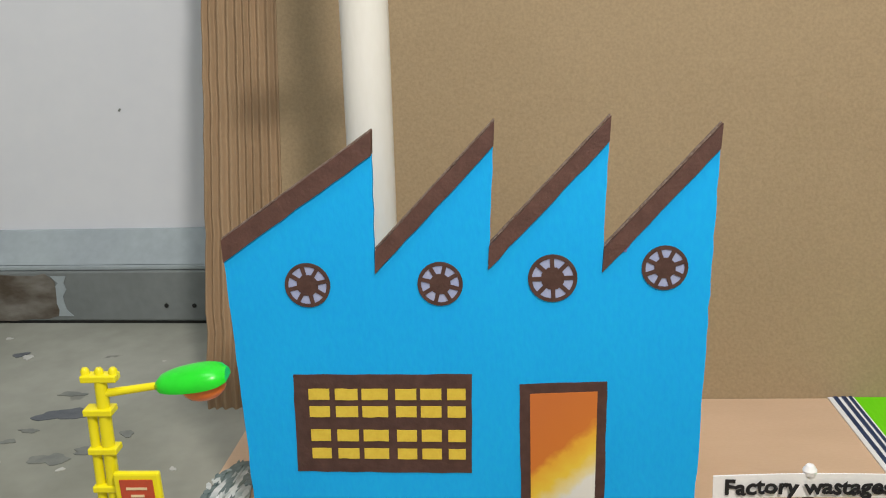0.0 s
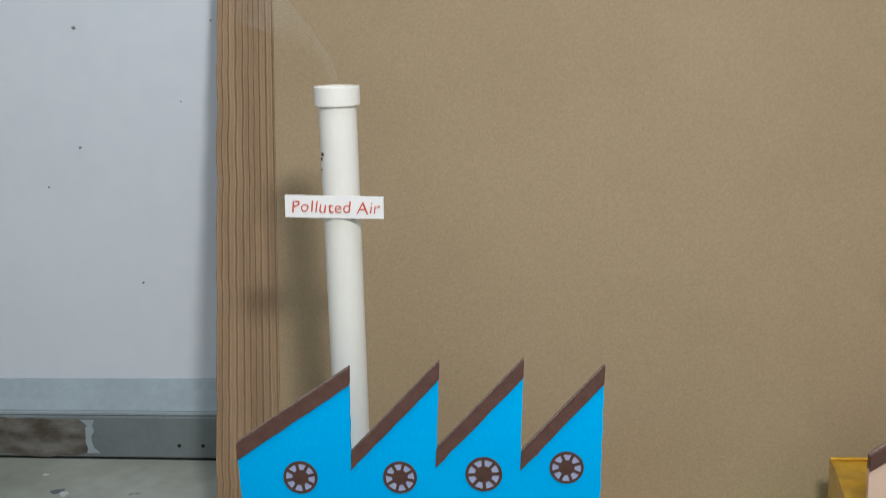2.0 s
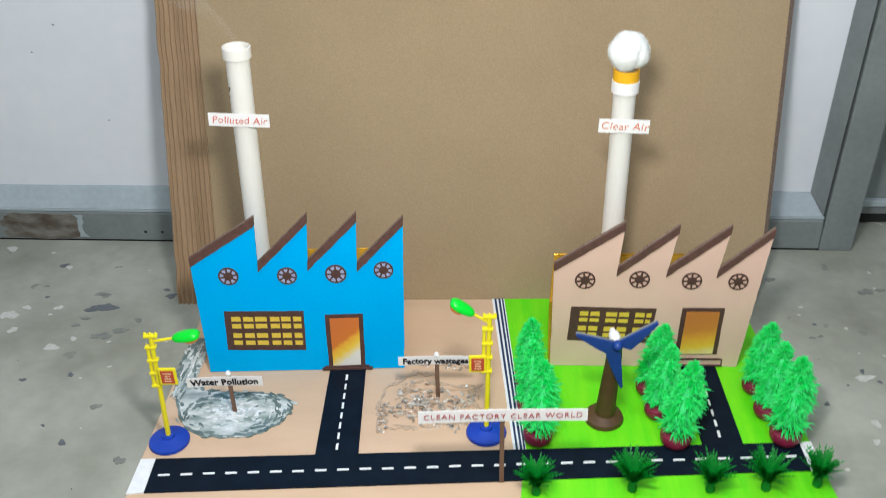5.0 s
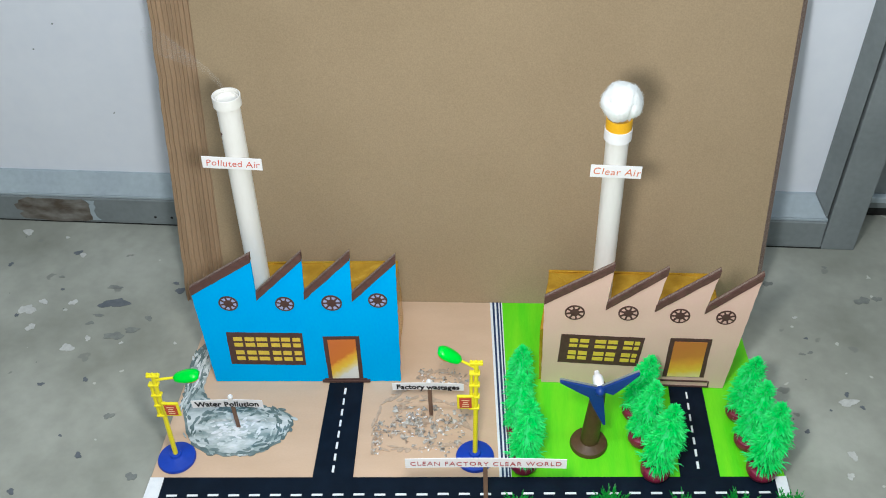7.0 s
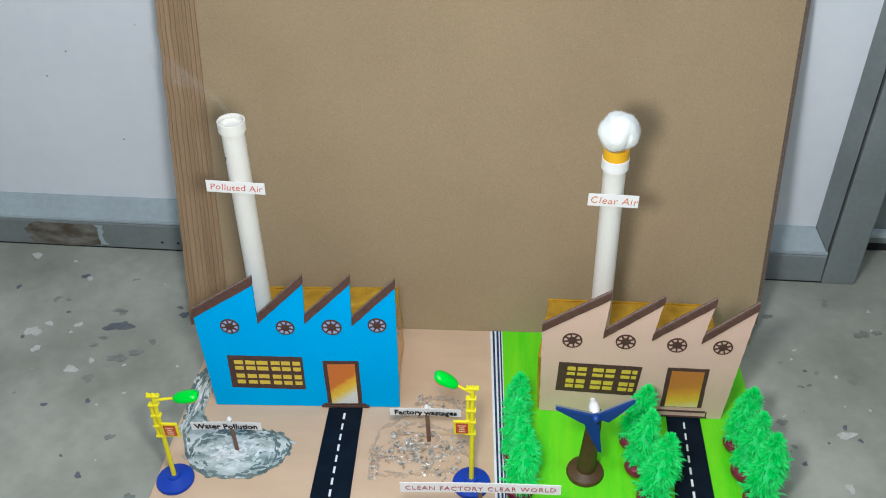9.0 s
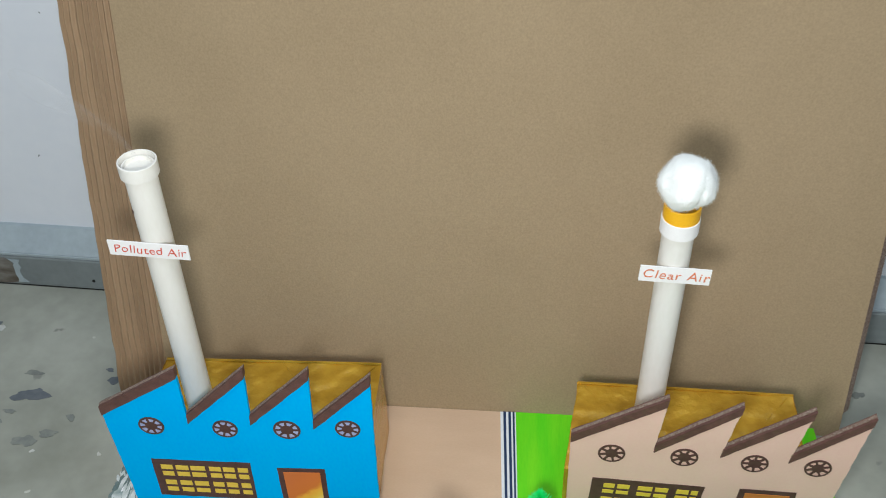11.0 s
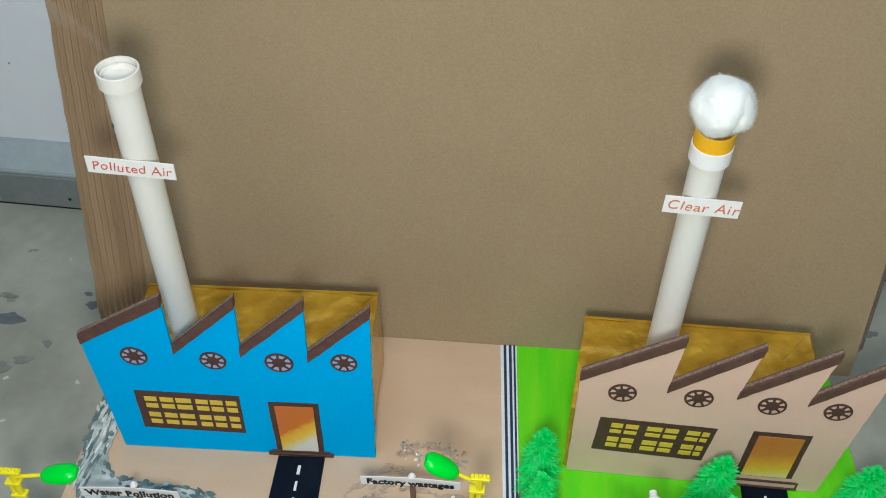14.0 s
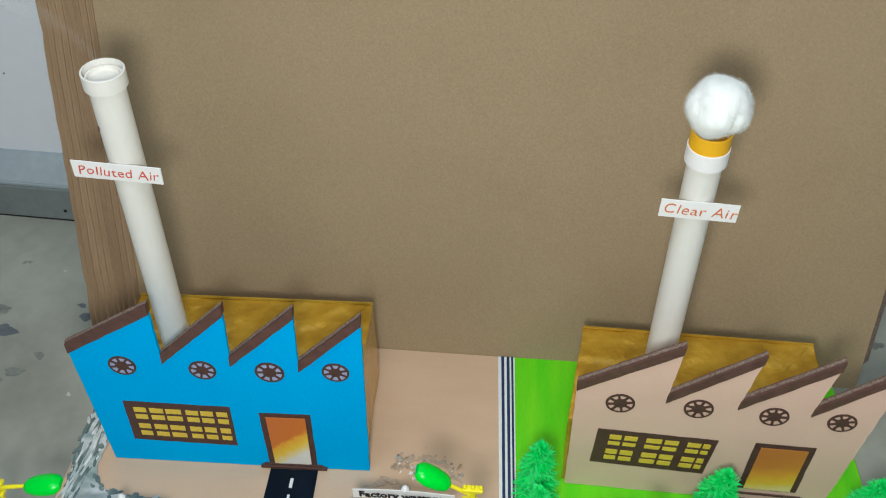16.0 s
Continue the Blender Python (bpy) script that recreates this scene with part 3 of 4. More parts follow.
for i in range(29):
    x = -0.014 + i * 0.0188
    y = -0.1392 + 0.0028 * (x / 0.53) + rng.uniform(-0.0003, 0.0003)
    part("road_dash", ground(BM(), [(x, y - 0.0011), (x + 0.0098, y - 0.0010), (x + 0.0097, y + 0.0011), (x, y + 0.0010)], 0.001, 0.0021), WHITE, base)
for x0, x1, y0, y1, n in ((0.1335, 0.1335, -0.116, -0.008, 8), (0.4635, 0.4655, -0.113, -0.016, 7)):
    for i in range(n):
        f = (i + 0.15) / n
        g = (i + 0.72) / n
        xa, xb, ya, yb = x0 + (x1 - x0) * f, x0 + (x1 - x0) * g, y0 + (y1 - y0) * f, y0 + (y1 - y0) * g
        w = 0.0009 + rng.uniform(-0.0001, 0.0002)
        part("road_dash", ground(BM(), [(xa - w, ya), (xa + w, ya), (xb + w, yb), (xb - w, yb)], 0.001, 0.0022), WHITE, base)

# ---- the factories ----
def vent_mesh(r, spokes, phase):
    """A painted fan: a ring, a hub and spokes, with gaps between them."""
    bm = BM()
    n = 32
    for r0, r1 in ((r * 0.84, r),):
        ring = [[bm.verts.new((q * math.cos(2 * math.pi * i / n), y, q * math.sin(2 * math.pi * i / n))) for i in range(n)] for y, q in ((-0.0004, r0), (-0.0004, r1), (0.0004, r1), (0.0004, r0))]
        for a in range(3):
            for i in range(n):
                bm.faces.new((ring[a][i], ring[a][(i + 1) % n], ring[a + 1][(i + 1) % n], ring[a + 1][i]))
    hub = [(r * 0.46 * (1 + 0.06 * (i % 2)) * math.cos(2 * math.pi * i / 16), r * 0.46 * (1 + 0.06 * (i % 2)) * math.sin(2 * math.pi * i / 16)) for i in range(16)]
    slab(bm, hub, -0.0004, 0.0004, "y")
    for s in range(spokes):
        a = 2 * math.pi * s / spokes + phase
        c, d, w = math.cos(a), math.sin(a), r * 0.085
        slab(bm, [(r * 0.4 * c - w * d, r * 0.4 * d + w * c), (r * 0.4 * c + w * d, r * 0.4 * d - w * c), (r * 0.88 * c + w * d, r * 0.88 * d - w * c), (r * 0.88 * c - w * d, r * 0.88 * d + w * c)], -0.00045, 0.0004, "y")
    bmesh.ops.recalc_face_normals(bm, faces=bm.faces)
    return bm


def rough_edge(pts, amount, seed, step=0.006):
    """The outline with small unevennesses of a hand-cut edge."""
    r, out = random.Random(seed), []
    for (x0, z0), (x1, z1) in zip(pts, pts[1:] + pts[:1]):
        k = max(1, int(math.hypot(x1 - x0, z1 - z0) / step))
        out.append((x0, z0))
        out += [(x0 + (x1 - x0) * i / k + r.uniform(-amount, amount), z0 + (z1 - z0) * i / k + r.uniform(-amount, amount)) for i in range(1, k)]
    return out


def factory(label, m, paint, door_mat, teeth, left_top, right, strip, vents, spokes, window, panes, door, step, box):
    """A saw-toothed card front with painted openings, glued before a foil-wrapped box.
    teeth: (peak x, peak z, foot x, foot z) from the low edge to the high one."""
    top = thing("model_factory", label, "model factory", m, "model factories")
    outline = [(0.0, 0.0), (0.0, left_top - strip)]
    for i, (px, pz, fx, fz) in enumerate(teeth):
        outline.append((px, pz - strip * 0.8))
        if i < len(teeth) - 1:
            outline.append((fx, fz))
    outline.append((right, 0.0))
    front = part("front_panel", slab(BM(), rough_edge(outline, 0.0003, 3), 0.0, 0.0028, "y"), paint, top)
    start = (0.0, left_top)
    for i, (px, pz, fx, fz) in enumerate(teeth):
        sx, sz = start
        drop = strip * 1.05
        quad = [(sx, sz - drop), (px, pz - drop), (px + 0.0006, pz), (sx + 0.0002, sz)] if i == 0 else [(sx, sz), (px, pz - drop), (px + 0.0006, pz), (sx + 0.0008, sz + drop * 1.05)]
        part("roof_strip", slab(BM(), rough_edge(quad, 0.00025, 20 + i), -0.0011, 0.0042, "y"), ROOFB, top, "brown painted card roof strip")
        # bare corrugated card shows along the cut top
        n = Vector((-(pz - sz), 0, px - sx)).normalized()
        a, b = Vector(quad[3]), Vector(quad[2])
        part("cut_edge", slab(BM(), [(a.x, a.y), (b.x, b.y), (b.x + n.x * 0.0005, b.y + n.z * 0.0005), (a.x + n.x * 0.0005, a.y + n.z * 0.0005)], 0.0008, 0.0030, "y"), CUT, top)
        start = (fx, fz)
    for i, (x, z, r) in enumerate(vents):
        part("fan_vent", vent_mesh(r * 0.95, spokes, 0.2 + i * 0.3), BROWN, top, "painted round fan vent", m=pose(x, -0.0003, z))
    if paint is BLUE:
        for x, z, r in vents:
            part("vent_backing", slab(BM(), [(x + r * 0.86 * math.cos(k * 0.3142), z + r * 0.86 * math.sin(k * 0.3142)) for k in range(20)], -0.0003, 0.0005, "y"), LILAC, top, "pale lilac paint in the vent")
    frame_ = part("window", slab(BM(), rough_edge(window, 0.0002, 9), -0.0004, 0.001, "y"), BROWN, top, "painted window with brown frame")
    for x0, x1, z0, z1 in panes:
        gap = 0.11 * (z1 - z0)
        z0, z1 = z0 + gap, z1 - gap
        # the painted grid follows the slant of its frame
        (ax, az), (bx, bz), (cx, cz), (dx, dz) = window
        put = lambda u, v: ((dx + (cx - dx) * u) * (1 - v) + (ax + (bx - ax) * u) * v, (dz + (cz - dz) * u) * (1 - v) + (az + (bz - az) * u) * v)
        part("pane", slab(BM(), rough_edge([put(x0, z0), put(x1, z0), put(x1, z1), put(x0, z1)], 0.0002, int(x0 * 999 + z0 * 77), 0.003), -0.0008, 0.0, "y"), PANE, frame_)
    (ax, az), (bx, bz), (cx, cz), (dx, dz) = door
    leaf = part("door", slab(BM(), rough_edge(door, 0.0002, 5), -0.0004, 0.001, "y"), BROWN, top, "painted door with brown frame")
    ins, top_in = 0.0042, 0.0042
    part("door_leaf", slab(BM(), [(dx + ins, dz + 0.001), (cx - ins, cz + 0.001), (bx - ins * 0.95, bz - top_in), (ax + ins, az - top_in)], -0.0008, 0.0, "y"), door_mat, leaf, "orange door fading to pale yellow")
    for x0, x1, z0, z1, d in step:
        part("doorstep", block(BM(), x0, x1, -d, 0.0, z0, z1), BROWN, top, bevel=0.0004)
    bx0, bx1, depth, tall, splay = box
    bm = BM()
    n = 14
    # foil over a box: corners true, the paper between them slightly creased
    def wrap(x, y, z):
        slant = splay * (1 - y / depth) * (1 - (x - bx0) / w)
        fold = 0.0007 * abs(noise.noise((x * 130, y * 130, z * 130))) + 0.0004 * noise.noise((x * 320, y * 280, z * 300))
        return (x - slant + 0.0008 * noise.noise((x * 60, y * 60, z * 60 + 4)), y + 0.0008 * noise.noise((x * 70, y * 60, z * 50)), z - fold + 0.0011 * noise.noise((x * 55, y * 75, 9.0)))
    def face(o, u, v, nu, nv):
        g = [[bm.verts.new(wrap(*(Vector(o) + Vector(u) * (i / nu) + Vector(v) * (j / nv)))) for i in range(nu + 1)] for j in range(nv + 1)]
        for j in range(nv):
            for i in range(nu):
                bm.faces.new((g[j][i], g[j][i + 1], g[j + 1][i + 1], g[j + 1][i]))
    w, d = bx1 - bx0, depth - 0.0032
    face((bx0, 0.0032, tall), (w, 0, 0), (0, d, 0), 70, 36)
    face((bx0, 0.0032, 0.0008), (w, 0, 0), (0, 0, tall), 70, 24)
    face((bx0, depth, 0.0008), (w, 0, 0), (0, 0, tall), 70, 24)
    face((bx0, 0.0032, 0.0008), (0, d, 0), (0, 0, tall), 36, 24)
    face((bx1, 0.0032, 0.0008), (0, d, 0), (0, 0, tall), 36, 24)
    bmesh.ops.remove_doubles(bm, verts=bm.verts, dist=0.0001)
    bmesh.ops.recalc_face_normals(bm, faces=bm.faces)
    part("box_body", bm, GOLD, top, "box wrapped in creased gold foil paper", smooth=True)
    bm = BM()
    for a, b in (((0.03, 0.97), (0.20, 0.62)), ((0.97, 0.97), (0.84, 0.66)), ((0.55, 0.98), (0.62, 0.80))):
        rod(bm, (bx0 + w * a[0], depth * a[1], tall - 0.0002), (bx0 + w * b[0], depth * b[1], tall - 0.0008), 0.0007, 0.0002, 6)
    rod(bm, (bx0, depth, tall + 0.0004), (bx1, depth, tall + 0.0004), 0.0011, n=6)
    part("foil_fold", bm, GOLD, top)
    return top


cells = [(0.085, 0.20), (0.235, 0.36), (0.385, 0.53), (0.575, 0.69), (0.715, 0.83), (0.865, 0.965)]
rows_b = [(0.13, 0.265), (0.31, 0.46), (0.56, 0.70), (0.735, 0.875)]
panes_b = [(a + 0.012 * (0.5 - c), b, c, d) for c, d in rows_b for a, b in cells]
blue = factory("bright blue card factory with brown saw-tooth roof", pose(0.0003, -0.0036, 0.0006, 0, 0, 1.0) @ Matrix.Diagonal((0.988, 1, 1.006, 1)), BLUE, DOORB,
    [(0.0635, 0.1715, 0.0615, 0.1145), (0.1110, 0.1735, 0.1070, 0.1150), (0.1550, 0.1735, 0.1520, 0.1125), (0.1965, 0.1690, 0, 0)], 0.1305, 0.1905, 0.0088,
    [(0.0335, 0.1105, 0.0098), (0.0875, 0.1095, 0.0096), (0.1325, 0.1105, 0.0103), (0.1765, 0.1135, 0.0095)], 8,
    [(0.0235, 0.0715), (0.0985, 0.0700), (0.0965, 0.0245), (0.0210, 0.0265)], panes_b,
    [(0.1180, 0.0650), (0.1540, 0.0655), (0.1525, 0.0045), (0.1170, 0.0040)], [(0.1105, 0.1595, 0.0005, 0.0030, 0.0025), (0.1130, 0.1565, 0.0030, 0.0048, 0.0012)], (0.0115, 0.187, 0.0905, 0.0795, 0.008))

cells_p = [(0.11, 0.21), (0.235, 0.345), (0.42, 0.55), (0.575, 0.69), (0.765, 0.875), (0.895, 0.955)]
rows_p = [(0.13, 0.27), (0.30, 0.46), (0.57, 0.69), (0.735, 0.885)]
panes_p = [(a, b, c, d) for c, d in rows_p for a, b in cells_p]
PX = 0.3275
sh = lambda pts: [(x - PX, z) for x, z in pts]
peach = factory("peach card factory with dark brown saw-tooth roof", pose(0.3290, 0.0005, 0.0012, 0, 0, -1.7), PEACH, DOORP,
    [(0.388 - PX, 0.1605, 0.384 - PX, 0.1040), (0.4355 - PX, 0.1575, 0.4285 - PX, 0.1035), (0.4805 - PX, 0.1570, 0.4735 - PX, 0.1025), (0.5180 - PX, 0.1540, 0, 0)], 0.1175, 0.505 - PX, 0.0078,
    [(0.356 - PX, 0.0995, 0.0098), (0.405 - PX, 0.1005, 0.0098), (0.452 - PX, 0.099, 0.0096), (0.4935 - PX, 0.0985, 0.0094)], 8,
    sh([(0.345, 0.070), (0.4235, 0.068), (0.4195, 0.028), (0.3425, 0.031)]), panes_p,
    sh([(0.447, 0.069), (0.4855, 0.069), (0.4845, 0.0150), (0.4450, 0.0145)]), [(0.441 - PX, 0.4890 - PX, 0.0085, 0.0105, 0.0012), (0.443 - PX, 0.491 - PX, 0.0010, 0.0028, 0.0012)], (0.0060, 0.1675, 0.0845, 0.0728, 0.0090))
part("pen_smudge", slab(BM(), [(0.1610 + 0.0016 * math.cos(a) * (1 + 0.4 * math.sin(3 * a)), 0.1225 + 0.0018 * math.sin(a) * (1 + 0.4 * math.cos(4 * a))) for a in (k * 0.45 for k in range(14))], -0.0003, 0.001, "y"), material("violet_smudge", (0.20, 0.22, 0.55), 0.7), blue)
# step outline lines on the peach front
part("doorstep_line", block(BM(), 0.4895 - PX, 0.4905 - PX, -0.0008, 0.0, 0.0012, 0.0095), BROWN, peach)


def chimney(label, foot, head, r, parts):
    """A pipe standing on its box; parts: (name, from, to, radius factor, material, open)."""
    foot, head = Vector(foot), Vector(head)
    axis = head - foot
    m = Matrix.Translation(foot) @ Vector((0, 0, 1)).rotation_difference(axis).to_matrix().to_4x4()
    top = thing("chimney_pipe", label, "chimney", m, "model chimneys")
    long = axis.length
    bm = BM()
    turned(bm, [(r * 0.90, 0.0), (r, 0.0), (r, long - 0.0045), (r * 0.90, long - 0.0045), (r * 0.88, long - 0.09), (0.0001, long - 0.091)], 40)
    part("pipe", bm, PIPE, top, smooth=True)
    for name, a, b, f, mat, lab in parts:
        bm = turned(BM(), [(r * 0.96, a), (r * f - 0.0003, a), (r * f, a + 0.0003), (r * f, b - 0.0003), (r * f - 0.0003, b), (r * f - 0.0011, b), (r * f - 0.0012, b - 0.0060), (r * 0.93, b - 0.0062)], 72)
        part(name, bm, mat, top, lab)
    return top


def name_card(text, w, h, at, ink, tilt, turn_z, size, wide=1.0):
    """A small white card with handwriting, glued on a pipe."""
    card = thing("name_card", "small white paper card lettered in red felt pen", "label", pose(*at, 0, tilt, turn_z), "paper cards")
    part("card", slab(BM(), rough_edge([(-w / 2, -h / 2), (w / 2, -h / 2), (w / 2, h / 2), (-w / 2, h / 2)], 0.00012, 7), -0.0005, 0.0005, "y"), PAPER, card)
    lettering(text, size, ink, card, pose(0.0005, -0.0007, -0.0003, 90), bold=-0.00006, wide=wide, shear=0.1)
    return card


pipe1 = chimney("tall off-white plastic pipe chimney with a collar", (0.0540, 0.0360, 0.0790), (0.0605, 0.0395, 0.3150), 0.0100,
    [("collar", 0.2250, 0.2348, 1.20, PIPE, "wider white collar")])
for dx, z, r in ((-0.0078, 0.200, 0.0013), (-0.0085, 0.1975, 0.0010), (-0.0088, 0.1915, 0.0006)):
    part("scuff_mark", turned(BM(), [(r, -0.0002), (r * 0.7, 0.0004)], 8), BROWN, pipe1, m=pose(dx, math.copysign(math.sqrt(0.0100 ** 2 - dx ** 2), -1), z, 90, 0, math.degrees(math.atan2(dx, 0.0085))))
name_card("Polluted Air", 0.0525, 0.0118, (0.0567, 0.0275, 0.2520), INKR, 2.8, -1.0, 0.0092, 1.05)
chimney("white plastic pipe chimney with yellow band", (0.3860, 0.0440, 0.0720), (0.3878, 0.0455, 0.2860), 0.0098,
    [("collar", 0.1925, 0.2035, 1.20, PAPER, "white paper collar"), ("yellow_band", 0.2030, 0.2135, 1.14, YBAND, "orange-yellow band")])
name_card("Clear Air", 0.0435, 0.0125, (0.3875, 0.0345, 0.2370), INKO, 2.2, -1.5, 0.0098, 1.1)

# cotton wool on the clean chimney: a soft lump with a few folds and loose fibres
bm = BM()
bmesh.ops.create_icosphere(bm, subdivisions=5, radius=1.0)
for v in bm.verts:
    n = v.co.normalized()
    f = 1 + 0.13 * noise.noise(n * 1.5 + Vector((3, 1, 7))) + 0.035 * noise.noise(n * 3.4 + Vector((1, 0, 2)))
    f -= 0.09 * math.exp(-((n.x - 0.42 - 0.15 * n.z) / 0.09) ** 2) * max(0, -n.y) * (1 if n.z < 0.3 else 0.3)
    f -= 0.05 * math.exp(-((n.x + 0.25 + 0.2 * n.z) / 0.08) ** 2) * max(0, -n.y) * (1 if n.z < 0.1 else 0.2)
    v.co = Vector((n.x * 0.0168, n.y * 0.0164, n.z * 0.0162)) * f
rng = random.Random(3)
base_pts = [v.co.copy() for v in bm.verts]
fibres = BM()
for _ in range(5200):
    p = rng.choice(base_pts)
    n = p.normalized()
    t = n.cross(Vector((rng.uniform(-1, 1), rng.uniform(-1, 1), rng.uniform(-1, 1)))).normalized()
    lift = rng.uniform(0.0002, 0.0012)
    side = n.cross(t) * 0.00004
    run = [p - n * 0.0003, p + t * 0.0010 + n * lift, p + t * rng.uniform(0.0018, 0.0034) + n * lift * rng.uniform(0.2, 1.6)]
    a = [fibres.verts.new(q + side) for q in run]
    b = [fibres.verts.new(q - side) for q in run]
    for k in range(2):
        fibres.faces.new((a[k], a[k + 1], b[k + 1], b[k]))
ball = part("cotton_ball", bm, COTTON, smooth=True, m=pose(0.3887, 0.0455, 0.3005))
tagged(part("cotton_fuzz", fibres, COTTON, ball, "fine loose cotton fibres"), kind="stuff")
tagged(ball, "fluffy white cotton wool ball on the pipe", "cotton ball")

# ---- the thin smoke that hangs over the open chimney ----
SMOKE = bpy.data.materials.new("thin_grey_smoke")
SMOKE.use_nodes = True
nt = SMOKE.node_tree
veil, haze, clear = nt.nodes.new("ShaderNodeMixShader"), nt.nodes.new("ShaderNodeBsdfDiffuse"), nt.nodes.new("ShaderNodeBsdfTransparent")
haze.inputs[0].default_value = (0.75, 0.77, 0.80, 1)
coord, stretch, wisps, level = (nt.nodes.new("ShaderNode" + k) for k in ("TexCoord", "Mapping", "TexNoise", "MapRange"))
stretch.inputs["Scale"].default_value = (60, 60, 22)
wisps.inputs["Scale"].default_value, wisps.inputs["Detail"].default_value = 1.0, 3.0
level.inputs[1].default_value, level.inputs[2].default_value, level.inputs[4].default_value = 0.34, 0.75, 0.09
nt.links.new(coord.outputs["Object"], stretch.inputs[0])
nt.links.new(stretch.outputs[0], wisps.inputs["Vector"])
nt.links.new(wisps.outputs[0], level.inputs[0])
nt.links.new(level.outputs[0], veil.inputs[0])
nt.links.new(clear.outputs[0], veil.inputs[1])
nt.links.new(haze.outputs[0], veil.inputs[2])
nt.links.new(veil.outputs[0], nt.nodes["Material Output"].inputs["Surface"])
bm = BM()
rings, n = [], 16
for k in range(15):
    f = k / 14
    c = Vector((-0.046 * f ** 1.3, -0.004 * f, 0.008 + 0.052 * f ** 0.8))
    q = 0.0035 + 0.0150 * f ** 1.3
    rings.append([bm.verts.new(c + Vector((0.55 * q * math.cos(a) * (1 + 0.2 * noise.noise((a, f * 4, 0.0))), 0.5 * q * math.cos(a + 1.57), q * math.sin(a)))) for a in (2 * math.pi * i / n for i in range(n))])
for a, b in zip(rings, rings[1:]):
    for i in range(n):
        bm.faces.new((a[i], a[(i + 1) % n], b[(i + 1) % n], b[i]))
smoke = part("smoke_wisp", bm, SMOKE, smooth=True, m=pose(0.0605, 0.0395, 0.3060))
tagged(smoke, "thin pale smoke drifting out of the pipe", "smoke")

# ---- pond, waste and signs ----
def smooth_loop(pts, n):
    """A closed smooth line through a few points."""
    out, k = [], len(pts)
    for i in range(k):
        p0, p1, p2, p3 = (Vector(pts[(i + j) % k]) for j in (-1, 0, 1, 2))
        for s in range(n):
            t = s / n
            out.append(0.5 * ((2 * p1) + (p2 - p0) * t + (2 * p0 - 5 * p1 + 4 * p2 - p3) * t * t + (3 * p1 - p0 - 3 * p2 + p3) * t ** 3))
    return [(p.x, p.y) for p in out]


pond = thing("pond", "pond of glossy grey and white swirled paint", "pond", pose(0, 0, 0))
shape = smooth_loop([(-0.018, -0.055), (0.000, -0.084), (0.033, -0.094), (0.064, -0.088), (0.083, -0.070), (0.087, -0.050), (0.070, -0.037), (0.040, -0.032), (0.012, -0.030), (-0.004, -0.022), (-0.012, -0.002), (-0.010, 0.030), (-0.018, 0.052), (-0.028, 0.040), (-0.0295, 0.010), (-0.026, -0.024)], 6)


def dabbed(pts, z0, z1, amount, seed):
    return ground(BM(), [(x + amount * noise.noise((x * 260, y * 260, seed)), y + amount * noise.noise((x * 260, y * 260, seed + 9))) for x, y in pts], z0, z1)


part("rim", dabbed([(0.03 + (x - 0.03) * 1.0, -0.04 + (y + 0.04) * 1.0) for x, y in shape], 0.0, 0.0009, 0.002, 1.0), RIM, pond, "dark grey brushed rim")
part("water", dabbed([(0.031 + (x - 0.031) * 0.95, -0.050 + (y + 0.050) * 0.92) for x, y in shape], 0.0006, 0.0013, 0.0014, 4.0), POND, pond, "glossy swirled grey water")
rng = random.Random(21)
PALE = material("pale_water_paint", (0.50, 0.555, 0.55), 0.3, second=(0.70, 0.73, 0.73), scale=160, amount=1.0, grain=300, bump=0.5, coat=0.4)
# short overlapping brush dabs: white in the middle, darker towards the edge, streaks along the inlet
dabs = {id(m): (m, BM()) for m in (WHITE, PALE, POND, RIM)}
for k in range(520):
    if rng.random() < 0.72:
        a, rr = rng.uniform(0, 6.283), math.sqrt(rng.random())
        cx, cy = 0.034 + 0.050 * rr * math.cos(a), -0.0625 + 0.0295 * rr * math.sin(a)
        ang = math.atan2(0.0295 * math.cos(a), -0.050 * math.sin(a)) * (1 if rr > 0.7 else 0) + (rng.gauss(0.15, 0.5) if rr <= 0.7 else rng.gauss(0, 0.3))
        tone = rr + rng.gauss(0, 0.22) + (0.18 if cy > -0.05 else 0) + (0.10 if cx > 0.06 else 0)
        L, Wd = rng.uniform(0.0018, 0.0050), rng.uniform(0.0008, 0.0018)
    else:
        v = rng.random()
        cx, cy, ang = -0.0215 + 0.0100 * (rng.random() - 0.5) + 0.005 * v * v, -0.035 + 0.085 * v, 1.45 + rng.gauss(0, 0.14)
        tone = rng.uniform(0.2, 1.25)
        L, Wd = rng.uniform(0.004, 0.010), rng.uniform(0.0005, 0.0011)
    mat = WHITE if tone < 0.26 else PALE if tone < 0.58 else POND if tone < 0.90 else RIM
    c, s_ = math.cos(ang), math.sin(ang)
    pts = [(cx + u * L * c - v * Wd * s_, cy + u * L * s_ + v * Wd * c) for u, v in ((-1, 0), (-0.7, -0.7), (0.0, -1), (0.7, -0.8), (1, 0.1), (0.6, 0.8), (-0.2, 1), (-0.8, 0.6))]
    ground(dabs[id(mat)][1], pts, 0.0006, 0.0014 + rng.uniform(0, 0.0005))
for mat, bm in dabs.values():
    tagged(part("brush_dab", bm, mat, pond, "short dabs of paint"), kind="stuff")

